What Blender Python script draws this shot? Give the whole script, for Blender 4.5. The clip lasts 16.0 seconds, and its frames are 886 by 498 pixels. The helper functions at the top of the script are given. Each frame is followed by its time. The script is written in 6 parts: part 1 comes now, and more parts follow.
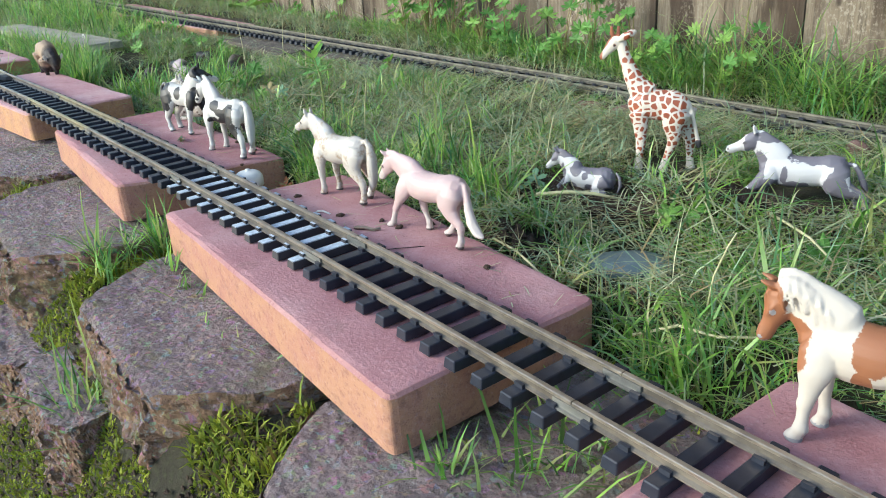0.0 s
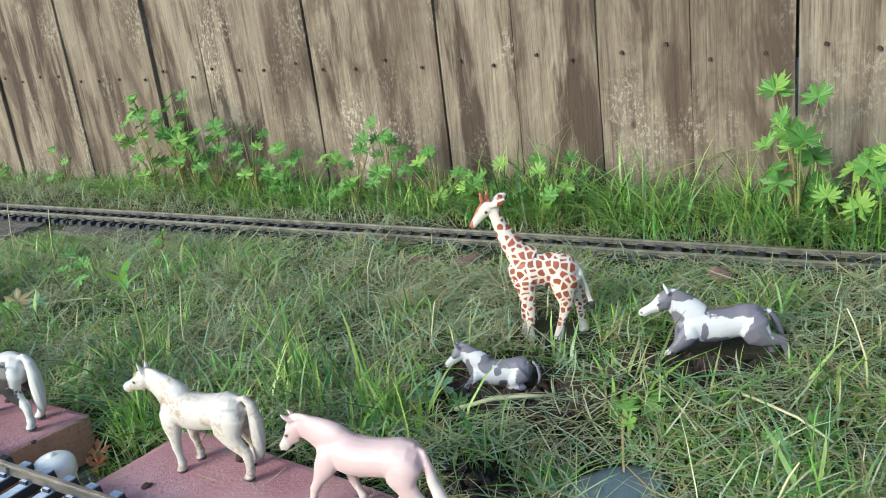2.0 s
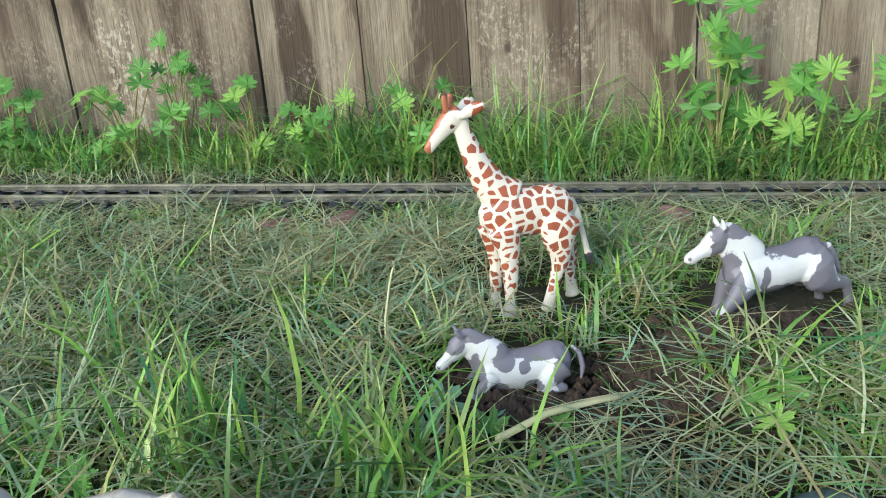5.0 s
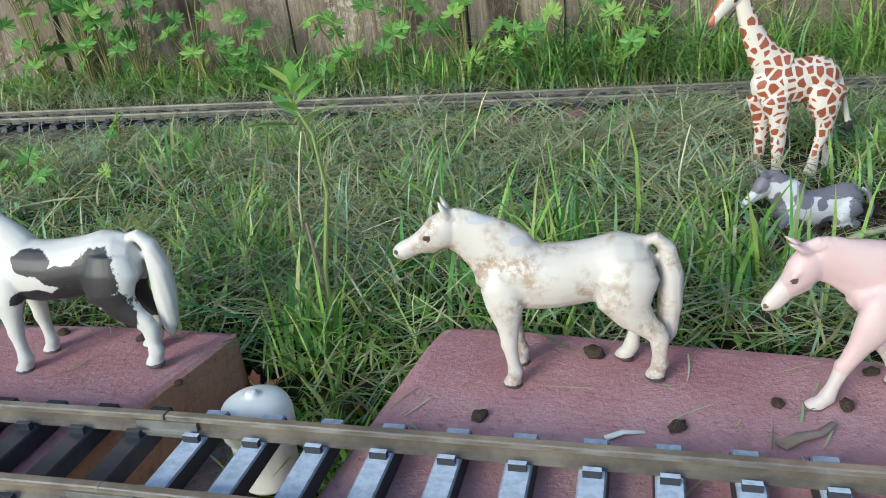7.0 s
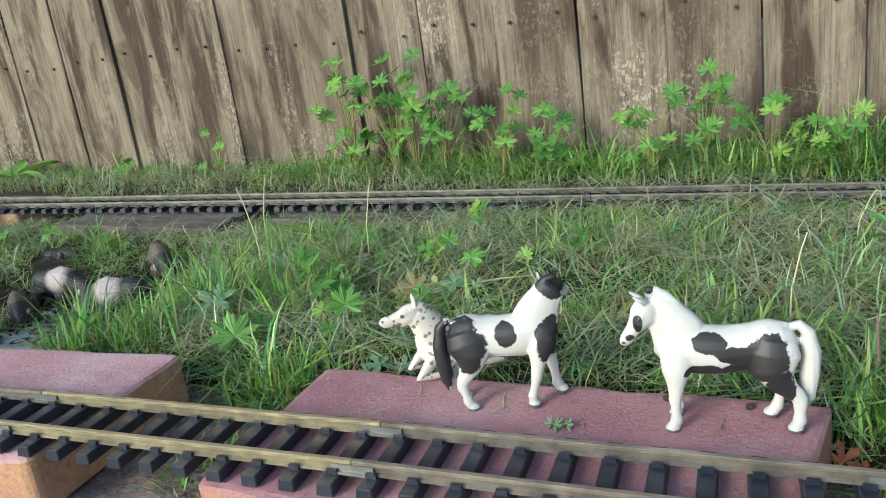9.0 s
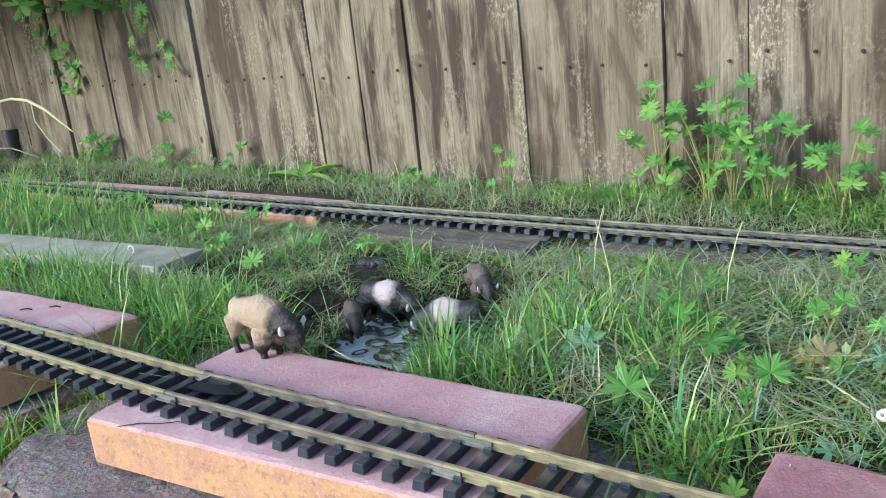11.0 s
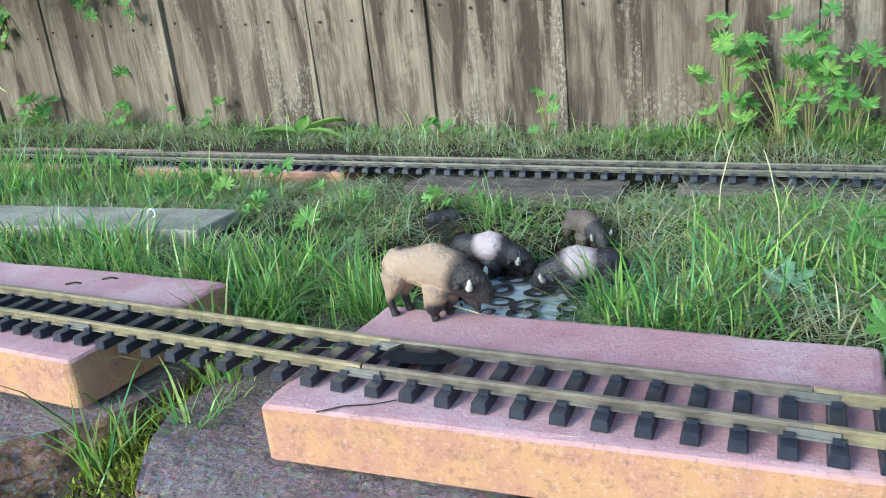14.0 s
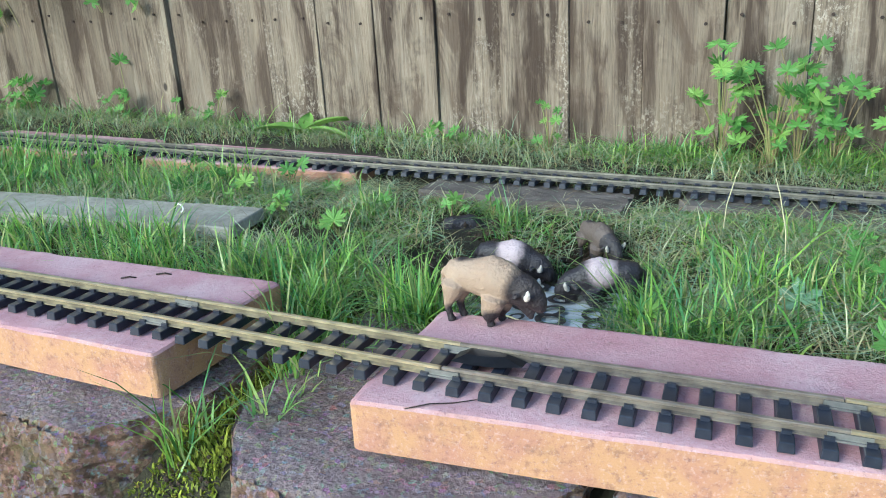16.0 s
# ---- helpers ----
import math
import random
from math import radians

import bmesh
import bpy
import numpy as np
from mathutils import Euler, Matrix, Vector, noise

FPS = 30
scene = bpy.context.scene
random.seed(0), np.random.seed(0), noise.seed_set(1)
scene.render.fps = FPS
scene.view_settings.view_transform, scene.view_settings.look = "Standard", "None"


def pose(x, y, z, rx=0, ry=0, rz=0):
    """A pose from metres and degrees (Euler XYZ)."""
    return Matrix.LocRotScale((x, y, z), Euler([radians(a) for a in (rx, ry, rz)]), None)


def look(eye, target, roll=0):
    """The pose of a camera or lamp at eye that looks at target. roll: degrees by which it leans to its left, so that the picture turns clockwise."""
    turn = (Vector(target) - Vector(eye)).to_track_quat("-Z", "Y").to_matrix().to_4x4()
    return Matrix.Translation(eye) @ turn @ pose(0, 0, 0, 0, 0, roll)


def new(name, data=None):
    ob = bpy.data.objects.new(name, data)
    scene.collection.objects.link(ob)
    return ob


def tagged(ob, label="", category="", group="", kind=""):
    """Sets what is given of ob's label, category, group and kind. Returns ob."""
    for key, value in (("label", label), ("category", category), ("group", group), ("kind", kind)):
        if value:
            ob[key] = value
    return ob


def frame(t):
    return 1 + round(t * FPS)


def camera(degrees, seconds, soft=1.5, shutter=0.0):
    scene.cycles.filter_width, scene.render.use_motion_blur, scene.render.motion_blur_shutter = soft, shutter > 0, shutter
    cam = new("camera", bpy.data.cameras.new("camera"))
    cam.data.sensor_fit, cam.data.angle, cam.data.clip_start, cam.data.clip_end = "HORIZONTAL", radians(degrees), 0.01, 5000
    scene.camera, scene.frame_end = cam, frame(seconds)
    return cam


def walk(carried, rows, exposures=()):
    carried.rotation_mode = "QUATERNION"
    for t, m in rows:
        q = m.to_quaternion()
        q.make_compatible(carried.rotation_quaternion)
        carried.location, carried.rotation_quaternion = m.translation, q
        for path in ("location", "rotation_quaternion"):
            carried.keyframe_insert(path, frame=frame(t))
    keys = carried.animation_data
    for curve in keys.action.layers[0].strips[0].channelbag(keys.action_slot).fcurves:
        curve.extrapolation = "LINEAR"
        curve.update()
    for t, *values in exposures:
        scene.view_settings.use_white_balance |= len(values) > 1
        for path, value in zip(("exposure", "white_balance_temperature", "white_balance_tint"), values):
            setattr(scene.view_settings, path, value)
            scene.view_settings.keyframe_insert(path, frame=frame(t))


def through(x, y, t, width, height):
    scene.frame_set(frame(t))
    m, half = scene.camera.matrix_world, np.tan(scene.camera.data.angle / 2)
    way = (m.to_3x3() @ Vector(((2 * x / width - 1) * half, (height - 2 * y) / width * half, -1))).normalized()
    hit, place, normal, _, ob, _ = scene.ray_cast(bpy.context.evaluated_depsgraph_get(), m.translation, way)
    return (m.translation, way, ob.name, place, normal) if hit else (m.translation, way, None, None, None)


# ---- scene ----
cam = camera(59.5, 16.0, soft=1.0)
PATH = [
    (0, (0.022, 0.031, 0.311), (-1.474, 1.125, -0.441), -3.9),
    (0.5, (-0.025, -0.04, 0.35), (-1.415, 1.241, -0.302), -5.0),
    (1, (-0.095, -0.016, 0.37), (-1.374, 1.398, -0.234), -5.1),
    (1.5, (-0.146, 0.041, 0.385), (-1.297, 1.568, -0.199), -6.5),
    (2, (-0.231, 0.067, 0.381), (-1.251, 1.688, -0.196), -7.2),
    (2.5, (-0.339, 0.082, 0.42), (-1.185, 1.812, -0.12), -7.5),
    (3, (-0.411, 0.126, 0.408), (-1.097, 1.932, -0.109), -7.4),
    (3.2, (-0.425, 0.159, 0.394), (-1.06, 1.979, -0.138), -7.3),
    (5.3, (-0.541, 0.245, 0.263), (-0.867, 2.087, -0.446), -4.0),
    (5.5, (-0.544, 0.235, 0.254), (-0.89, 2.064, -0.476), -4.3),
    (6, (-0.561, 0.208, 0.226), (-0.959, 2.002, -0.562), -5.3),
    (6.5, (-0.602, 0.173, 0.213), (-1.122, 1.931, -0.588), -6.6),
    (7, (-0.659, 0.114, 0.252), (-1.241, 1.87, -0.508), -7.5),
    (7.5, (-0.703, 0.035, 0.305), (-1.251, 1.83, -0.386), -7.2),
    (8, (-0.763, -0.022, 0.322), (-1.362, 1.775, -0.319), -7.6),
    (8.5, (-0.855, -0.06, 0.339), (-1.556, 1.713, -0.265), -7.7),
    (9, (-0.931, -0.075, 0.344), (-1.741, 1.661, -0.23), -8.1),
    (9.5, (-0.969, -0.087, 0.359), (-1.884, 1.606, -0.186), -8.6),
    (10, (-1.046, -0.1, 0.369), (-2.079, 1.535, -0.142), -8.6),
    (10.2, (-1.084, -0.105, 0.373), (-2.181, 1.495, -0.115), -8.5),
    (12.3, (-1.257, -0.156, 0.417), (-2.497, 1.31, -0.142), -5.6),
    (12.5, (-1.3, -0.136, 0.401), (-2.534, 1.328, -0.178), -5.4),
    (13, (-1.403, -0.096, 0.376), (-2.618, 1.373, -0.227), -6.2),
    (13.5, (-1.454, -0.115, 0.359), (-2.557, 1.434, -0.26), -7.1),
    (14, (-1.468, -0.188, 0.36), (-2.424, 1.462, -0.242), -6.6),
    (14.5, (-1.484, -0.237, 0.386), (-2.343, 1.458, -0.238), -5.3),
    (15, (-1.52, -0.268, 0.397), (-2.349, 1.437, -0.239), -4.3),
    (15.5, (-1.532, -0.279, 0.401), (-2.373, 1.419, -0.238), -3.6),
    (16, (-1.531, -0.283, 0.408), (-2.374, 1.415, -0.227), -3.4),
]
EXPOSURES = [(t, stops, k, tint) for t, stops, k, tint in ((0, 1.2, 6050, 3), (3.2, 1.15, 6050, 3), (5.5, 1.1, 5850, 1), (6.3, 0.8, 5600, 3), (7.2, 0.88, 6000, 3), (8.0, 1.0, 6250, 1), (9.0, 1.0, 6100, 1), (10.2, 1.25, 5800, 1), (12.5, 1.3, 5500, 0), (16, 1.25, 5450, 0))]
walk(cam, [(t, look(eye, target, roll)) for t, eye, target, roll in PATH], EXPOSURES)

# ---- world and light ----
world = bpy.data.worlds.new("sky")
scene.world = world
world.use_nodes = True
wn = world.node_tree.nodes
sky = wn.new("ShaderNodeTexSky")
sky.sky_type, sky.sun_disc = "NISHITA", False
SUN_EL, SUN_ROT = 24.0, 205.0
sky.sun_elevation, sky.sun_rotation = radians(SUN_EL), radians(SUN_ROT)
world.node_tree.links.new(sky.outputs[0], wn["Background"].inputs[0])
wn["Background"].inputs[1].default_value = 0.15
sun = new("sun", bpy.data.lights.new("sun", "SUN"))
sun.data.energy, sun.data.angle, sun.data.color = 1.8, radians(22), (1.0, 0.93, 0.80)
az, el = radians(SUN_ROT), radians(SUN_EL)
sun.matrix_world = look((0, 0, 0), (-math.sin(az) * math.cos(el), -math.cos(az) * math.cos(el), -math.sin(el)))

# ---- node material kit ----


def mixed(nt, fac, a, b):
    n = nt.nodes.new("ShaderNodeMix")
    n.data_type = "RGBA"
    for sock, v in ((n.inputs[0], fac), (n.inputs[6], a), (n.inputs[7], b)):
        if isinstance(v, (tuple, list)):
            sock.default_value = (*v[:3], 1)
        elif isinstance(v, (int, float)):
            sock.default_value = v
        else:
            nt.links.new(v, sock)
    return n.outputs[2]


def ramp(nt, v, lo, hi, a=0.0, b=1.0):
    n = nt.nodes.new("ShaderNodeMapRange")
    nt.links.new(v, n.inputs[0])
    for k, x in zip((1, 2, 3, 4), (lo, hi, a, b)):
        n.inputs[k].default_value = x
    return n.outputs[0]


def calc(nt, op, a, b=0.0):
    n = nt.nodes.new("ShaderNodeMath")
    n.operation = op
    for sock, v in ((n.inputs[0], a), (n.inputs[1], b)):
        if isinstance(v, (int, float)):
            sock.default_value = v
        else:
            nt.links.new(v, sock)
    return n.outputs[0]


def coords(nt, scale=(1, 1, 1), shift=False):
    t = nt.nodes.new("ShaderNodeTexCoord")
    m = nt.nodes.new("ShaderNodeMapping")
    m.inputs["Scale"].default_value = scale
    nt.links.new(t.outputs["Object"], m.inputs[0])
    if shift:
        info = nt.nodes.new("ShaderNodeObjectInfo")
        add = nt.nodes.new("ShaderNodeVectorMath")
        sc = calc(nt, "MULTIPLY", info.outputs["Random"], 37.0)
        nt.links.new(m.outputs[0], add.inputs[0])
        nt.links.new(sc, add.inputs[1])
        return add.outputs[0]
    return m.outputs[0]


def noisy(nt, vec, scale, detail=4.0, rough=0.6, distort=0.0):
    n = nt.nodes.new("ShaderNodeTexNoise")
    n.inputs["Scale"].default_value, n.inputs["Detail"].default_value = scale, detail
    n.inputs["Roughness"].default_value, n.inputs["Distortion"].default_value = rough, distort
    nt.links.new(vec, n.inputs["Vector"])
    return n.outputs["Fac"]


def attribute(nt, name):
    n = nt.nodes.new("ShaderNodeAttribute")
    n.attribute_name = name
    return n.outputs["Fac"]


def blank(name):
    m = bpy.data.materials.new(name)
    m.use_nodes = True
    return m, m.node_tree, m.node_tree.nodes["Principled BSDF"]


def finish(nt, bsdf, colour, rough=0.7, height=None, bump=0.3, depth=0.002):
    for sock, v in (("Base Color", colour), ("Roughness", rough)):
        if isinstance(v, (tuple, list)):
            bsdf.inputs[sock].default_value = (*v[:3], 1)
        elif isinstance(v, (int, float)):
            bsdf.inputs[sock].default_value = v
        else:
            nt.links.new(v, bsdf.inputs[sock])
    if height is not None:
        b = nt.nodes.new("ShaderNodeBump")
        b.inputs["Strength"].default_value, b.inputs["Distance"].default_value = bump, depth
        nt.links.new(height, b.inputs["Height"])
        nt.links.new(b.outputs[0], bsdf.inputs["Normal"])


def earthy(name, a, b, c, big=9.0, fine=140.0, rough=0.9, bump=0.6, depth=0.003, spots=None):
    """Mineral surface: two tones in blotches, fine grain of a third, optional light specks."""
    m, nt, bsdf = blank(name)
    v = coords(nt, shift=True)
    col = mixed(nt, ramp(nt, noisy(nt, v, big), 0.35, 0.65), a, b)
    grain = noisy(nt, v, fine, 6.0, 0.75)
    col = mixed(nt, ramp(nt, grain, 0.5, 0.72, 0.0, 0.75), col, c)
    if spots:
        vor = nt.nodes.new("ShaderNodeTexVoronoi")
        vor.inputs["Scale"].default_value = fine * 1.4
        nt.links.new(v, vor.inputs["Vector"])
        col = mixed(nt, ramp(nt, vor.outputs["Distance"], 0.12, 0.26, 0.8, 0.0), col, spots)
    finish(nt, bsdf, col, rough, grain, bump, depth)
    return m


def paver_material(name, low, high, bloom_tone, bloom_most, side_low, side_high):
    """Cast coloured concrete: red top with pale bloom, pits and a little soil; the sides' orange is partly painted warm
    light.
    """
    m, nt, bsdf = blank(name)
    v = coords(nt, shift=True)
    top = mixed(nt, ramp(nt, noisy(nt, v, 14.0), 0.35, 0.65), low, high)
    fleck = noisy(nt, v, 240.0, 5.0, 0.7)
    bloom = calc(nt, "MULTIPLY", ramp(nt, noisy(nt, v, 9.0, 5.0, 0.65), 0.46, 0.70), ramp(nt, fleck, 0.36, 0.56, 0.2, bloom_most))
    top = mixed(nt, bloom, top, bloom_tone)
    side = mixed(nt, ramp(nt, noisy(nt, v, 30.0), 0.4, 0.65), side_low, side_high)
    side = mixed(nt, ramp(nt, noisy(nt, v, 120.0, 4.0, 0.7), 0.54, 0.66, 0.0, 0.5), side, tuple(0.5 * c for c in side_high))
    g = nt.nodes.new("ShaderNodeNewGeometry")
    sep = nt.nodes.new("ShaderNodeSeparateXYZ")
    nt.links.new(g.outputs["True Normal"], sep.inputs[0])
    # normal picks the side colour, whose orange partly stands for warm light
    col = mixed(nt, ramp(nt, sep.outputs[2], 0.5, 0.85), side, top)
    grain = noisy(nt, v, 300.0, 5.0, 0.7)
    col = mixed(nt, ramp(nt, grain, 0.54, 0.70, 0.0, 0.35), col, bloom_tone)
    col = mixed(nt, ramp(nt, noisy(nt, v, 200.0, 4.0, 0.7), 0.58, 0.70, 0.0, 0.55), col, tuple(0.45 * c for c in low))
    col = mixed(nt, ramp(nt, noisy(nt, v, 22.0, 5.0, 0.7), 0.60, 0.74, 0.0, 0.45), col, (0.14, 0.09, 0.075))
    pits = noisy(nt, v, 130.0, 4.0, 0.7)
    finish(nt, bsdf, col, 0.9, calc(nt, "ADD", grain, calc(nt, "MULTIPLY", pits, 0.45)), 0.7, 0.0018)
    return m


def fence_material():
    m, nt, bsdf = blank("weathered_boards")
    grain = noisy(nt, coords(nt, (16, 16, 0.5), True), 18.0, 7.0, 0.72)
    streak = noisy(nt, coords(nt, (5, 5, 0.35), True), 6.0, 6.0, 0.7, 0.6)
    broad = noisy(nt, coords(nt, (3.4, 3.4, 0.5), True), 5.0, 5.0, 0.62, 0.4)
    w = coords(nt, (1, 1, 0.6), True)
    col = mixed(nt, ramp(nt, streak, 0.32, 0.66), (0.115, 0.084, 0.060), (0.305, 0.252, 0.185))
    col = mixed(nt, ramp(nt, grain, 0.48, 0.64, 0.0, 0.6), col, (0.06, 0.042, 0.03))
    col = mixed(nt, ramp(nt, grain, 0.30, 0.42, 0.45, 0.0), col, (0.46, 0.385, 0.285))
    wide = noisy(nt, coords(nt, (1.6, 1.6, 0.7), True), 7.0, 6.0, 0.68, 0.8)
    col = mixed(nt, ramp(nt, wide, 0.52, 0.64, 0.0, 0.75), col, (0.070, 0.046, 0.031))
    col = mixed(nt, ramp(nt, wide, 0.30, 0.42, 0.5, 0.0), col, (0.40, 0.345, 0.27))
    col = mixed(nt, ramp(nt, broad, 0.51, 0.60, 0.0, 0.9), col, (0.045, 0.028, 0.018))
    col = mixed(nt, ramp(nt, broad, 0.34, 0.44, 0.45, 0.0), col, (0.30, 0.26, 0.20))
    flake = calc(nt, "MULTIPLY", ramp(nt, noisy(nt, w, 4.5, 3.0), 0.52, 0.62), ramp(nt, noisy(nt, w, 170.0, 5.0, 0.75), 0.52, 0.58))
    col = mixed(nt, calc(nt, "MULTIPLY", flake, 0.7), col, (0.48, 0.43, 0.35))
    knot = nt.nodes.new("ShaderNodeTexVoronoi")
    knot.inputs["Scale"].default_value = 6.5
    nt.links.new(coords(nt, (1.5, 0.3, 0.8), True), knot.inputs["Vector"])
    col = mixed(nt, ramp(nt, knot.outputs["Distance"], 0.045, 0.075, 0.9, 0.0), col, (0.03, 0.02, 0.015))
    info = nt.nodes.new("ShaderNodeObjectInfo")
    col = mixed(nt, ramp(nt, info.outputs["Random"], 0.3, 1.0, 0.0, 0.5), col, (0.105, 0.075, 0.052))
    finish(nt, bsdf, col, 0.9, grain, 0.9, 0.005)
    return m


def foliage(name, tones, rough=0.5, through=0.35):
    m, nt, bsdf = blank(name)
    g = nt.nodes.new("ShaderNodeNewGeometry")
    info = nt.nodes.new("ShaderNodeObjectInfo")
    pick = calc(nt, "FRACT", calc(nt, "ADD", g.outputs["Random Per Island"], info.outputs["Random"]))
    cr = nt.nodes.new("ShaderNodeValToRGB")
    nt.links.new(pick, cr.inputs[0])
    el_ = cr.color_ramp.elements
    while len(el_) < len(tones):
        el_.new(0.5)
    for k, t in enumerate(tones):
        el_[k].position = k / (len(tones) - 1)
        el_[k].color = (*t, 1)
    blot = noisy(nt, coords(nt), 40.0, 3.0)
    col = mixed(nt, ramp(nt, blot, 0.42, 0.7, 0.0, 0.45), cr.outputs[0], tones[0])
    finish(nt, bsdf, col, rough)
    tr = nt.nodes.new("ShaderNodeBsdfTranslucent")
    mx = nt.nodes.new("ShaderNodeMixShader")
    mx.inputs[0].default_value = through
    nt.links.new(col, tr.inputs[0])
    nt.links.new(bsdf.outputs[0], mx.inputs[1])
    nt.links.new(tr.outputs[0], mx.inputs[2])
    nt.links.new(mx.outputs[0], nt.nodes["Material Output"].inputs[0])
    return m


def plain(name, a, b, rough=0.5, metal=0.0, scale=60.0, bump=0.2):
    m, nt, bsdf = blank(name)
    v = coords(nt, shift=True)
    n = noisy(nt, v, scale, 5.0, 0.65)
    finish(nt, bsdf, mixed(nt, ramp(nt, n, 0.38, 0.66), a, b), rough, n, bump, 0.0008)
    bsdf.inputs["Metallic"].default_value = metal
    return m


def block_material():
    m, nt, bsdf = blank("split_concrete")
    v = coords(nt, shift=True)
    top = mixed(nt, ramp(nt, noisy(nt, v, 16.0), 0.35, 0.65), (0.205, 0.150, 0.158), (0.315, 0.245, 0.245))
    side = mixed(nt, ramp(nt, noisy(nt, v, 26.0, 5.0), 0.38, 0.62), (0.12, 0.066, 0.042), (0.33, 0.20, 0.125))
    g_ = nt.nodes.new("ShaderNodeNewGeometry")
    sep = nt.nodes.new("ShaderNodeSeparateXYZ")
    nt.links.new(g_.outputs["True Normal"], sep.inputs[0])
    # purple sky tint on tops and warm brown on sides, partly painted by normal
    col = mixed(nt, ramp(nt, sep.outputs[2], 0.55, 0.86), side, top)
    vor = nt.nodes.new("ShaderNodeTexVoronoi")
    vor.inputs["Scale"].default_value = 170
    nt.links.new(v, vor.inputs["Vector"])
    stones = mixed(nt, 0.5, vor.outputs["Color"], (0.42, 0.33, 0.28))
    col = mixed(nt, ramp(nt, noisy(nt, v, 150.0, 3.0), 0.48, 0.60, 0.0, 0.4), col, stones)
    grain = noisy(nt, v, 260.0, 6.0, 0.75)
    col = mixed(nt, ramp(nt, grain, 0.52, 0.66, 0.0, 0.7), col, (0.075, 0.05, 0.04))
    green = calc(nt, "MULTIPLY", ramp(nt, noisy(nt, v, 11.0, 4.0, 0.7), 0.55, 0.68), 0.5)
    col = mixed(nt, green, col, (0.14, 0.14, 0.055))
    both = calc(nt, "ADD", calc(nt, "ADD", grain, noisy(nt, v, 85.0, 4.0, 0.7)), calc(nt, "MULTIPLY", vor.outputs["Distance"], 0.45))
    finish(nt, bsdf, col, 0.95, both, 1.0, 0.006)
    return m


def sky_sheen_plastic():
    m, nt, bsdf = blank("sky_sheen_plastic")
    v = coords(nt, shift=True)
    n = noisy(nt, v, 260.0, 4.0)
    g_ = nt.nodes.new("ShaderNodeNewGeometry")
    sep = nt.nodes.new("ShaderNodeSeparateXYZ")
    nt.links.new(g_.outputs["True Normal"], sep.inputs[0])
    # upward faces painted pale blue-grey as the sky's reflection on glossy plastic
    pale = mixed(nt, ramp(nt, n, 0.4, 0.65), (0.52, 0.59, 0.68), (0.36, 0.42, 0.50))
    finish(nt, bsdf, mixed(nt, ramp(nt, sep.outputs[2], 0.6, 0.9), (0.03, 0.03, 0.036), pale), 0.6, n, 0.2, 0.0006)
    return m


SOIL = earthy("soil", (0.024, 0.018, 0.012), (0.045, 0.042, 0.022), (0.07, 0.085, 0.03), 18, 160, 0.95, 1.0, 0.006)
DIRT = earthy("dug_soil", (0.05, 0.033, 0.024), (0.085, 0.056, 0.04), (0.12, 0.08, 0.055), 40, 240, 0.95, 1.0, 0.004)
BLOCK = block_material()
EDGING = earthy("edging_stone", (0.085, 0.07, 0.06), (0.14, 0.12, 0.105), (0.20, 0.18, 0.16), 16, 150, 0.95, 0.8, 0.003)
ROCK = earthy("red_rock", (0.20, 0.10, 0.085), (0.28, 0.17, 0.14), (0.14, 0.08, 0.065), 30, 190, 0.9, 0.8, 0.003)
SLATE = earthy("blue_stone", (0.09, 0.13, 0.15), (0.14, 0.19, 0.20), (0.07, 0.09, 0.10), 20, 120, 0.45, 0.3, 0.002)
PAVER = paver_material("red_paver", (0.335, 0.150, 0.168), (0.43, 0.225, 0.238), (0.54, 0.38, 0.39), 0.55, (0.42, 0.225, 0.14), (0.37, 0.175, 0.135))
# paler mix for the last two near pavers and the rear ones
PALE_PAVER = paver_material("paler_paver", (0.44, 0.225, 0.245), (0.54, 0.33, 0.345), (0.66, 0.54, 0.55), 0.55, (0.47, 0.265, 0.135), (0.41, 0.21, 0.14))
BOARD = fence_material()
PLANK = earthy("grey_plank", (0.27, 0.255, 0.21), (0.40, 0.38, 0.32), (0.15, 0.135, 0.10), 22, 110, 0.85, 0.5, 0.002)
NAIL = plain("rusty_nail", (0.03, 0.02, 0.017), (0.06, 0.04, 0.03), 0.7, 0.4)
SLEEPER = plain("dark_plastic", (0.011, 0.015, 0.027), (0.024, 0.029, 0.044), 0.4, 0.0, 90, 0.25)
def rail_material(name, a, b, rough):
    m, nt, bsdf = blank(name)
    v = coords(nt, shift=True)
    n = noisy(nt, v, 50.0, 5.0, 0.65)
    t = nt.nodes.new("ShaderNodeTexCoord")
    sep = nt.nodes.new("ShaderNodeSeparateXYZ")
    nt.links.new(t.outputs["Object"], sep.inputs[0])
    head = ramp(nt, sep.outputs[2], 0.0058, 0.0064)
    dull = mixed(nt, ramp(nt, n, 0.4, 0.6), tuple(0.36 * c for c in a), tuple(0.30 * c for c in b))
    finish(nt, bsdf, mixed(nt, head, dull, mixed(nt, ramp(nt, n, 0.38, 0.66), a, b)), rough, n, 0.2, 0.0006)
    nt.links.new(calc(nt, "MULTIPLY", head, 0.75), bsdf.inputs["Metallic"])
    return m


BRASS = rail_material("dull_brass", (0.70, 0.60, 0.36), (0.50, 0.42, 0.27), 0.32)
OXIDE = rail_material("tarnished_brass", (0.46, 0.40, 0.32), (0.29, 0.25, 0.205), 0.36)
REAR_RAIL = rail_material("rear_rail", (0.40, 0.38, 0.31), (0.22, 0.21, 0.175), 0.42)
JOINER = plain("joiner_metal", (0.27, 0.27, 0.25), (0.18, 0.18, 0.17), 0.4, 0.5)
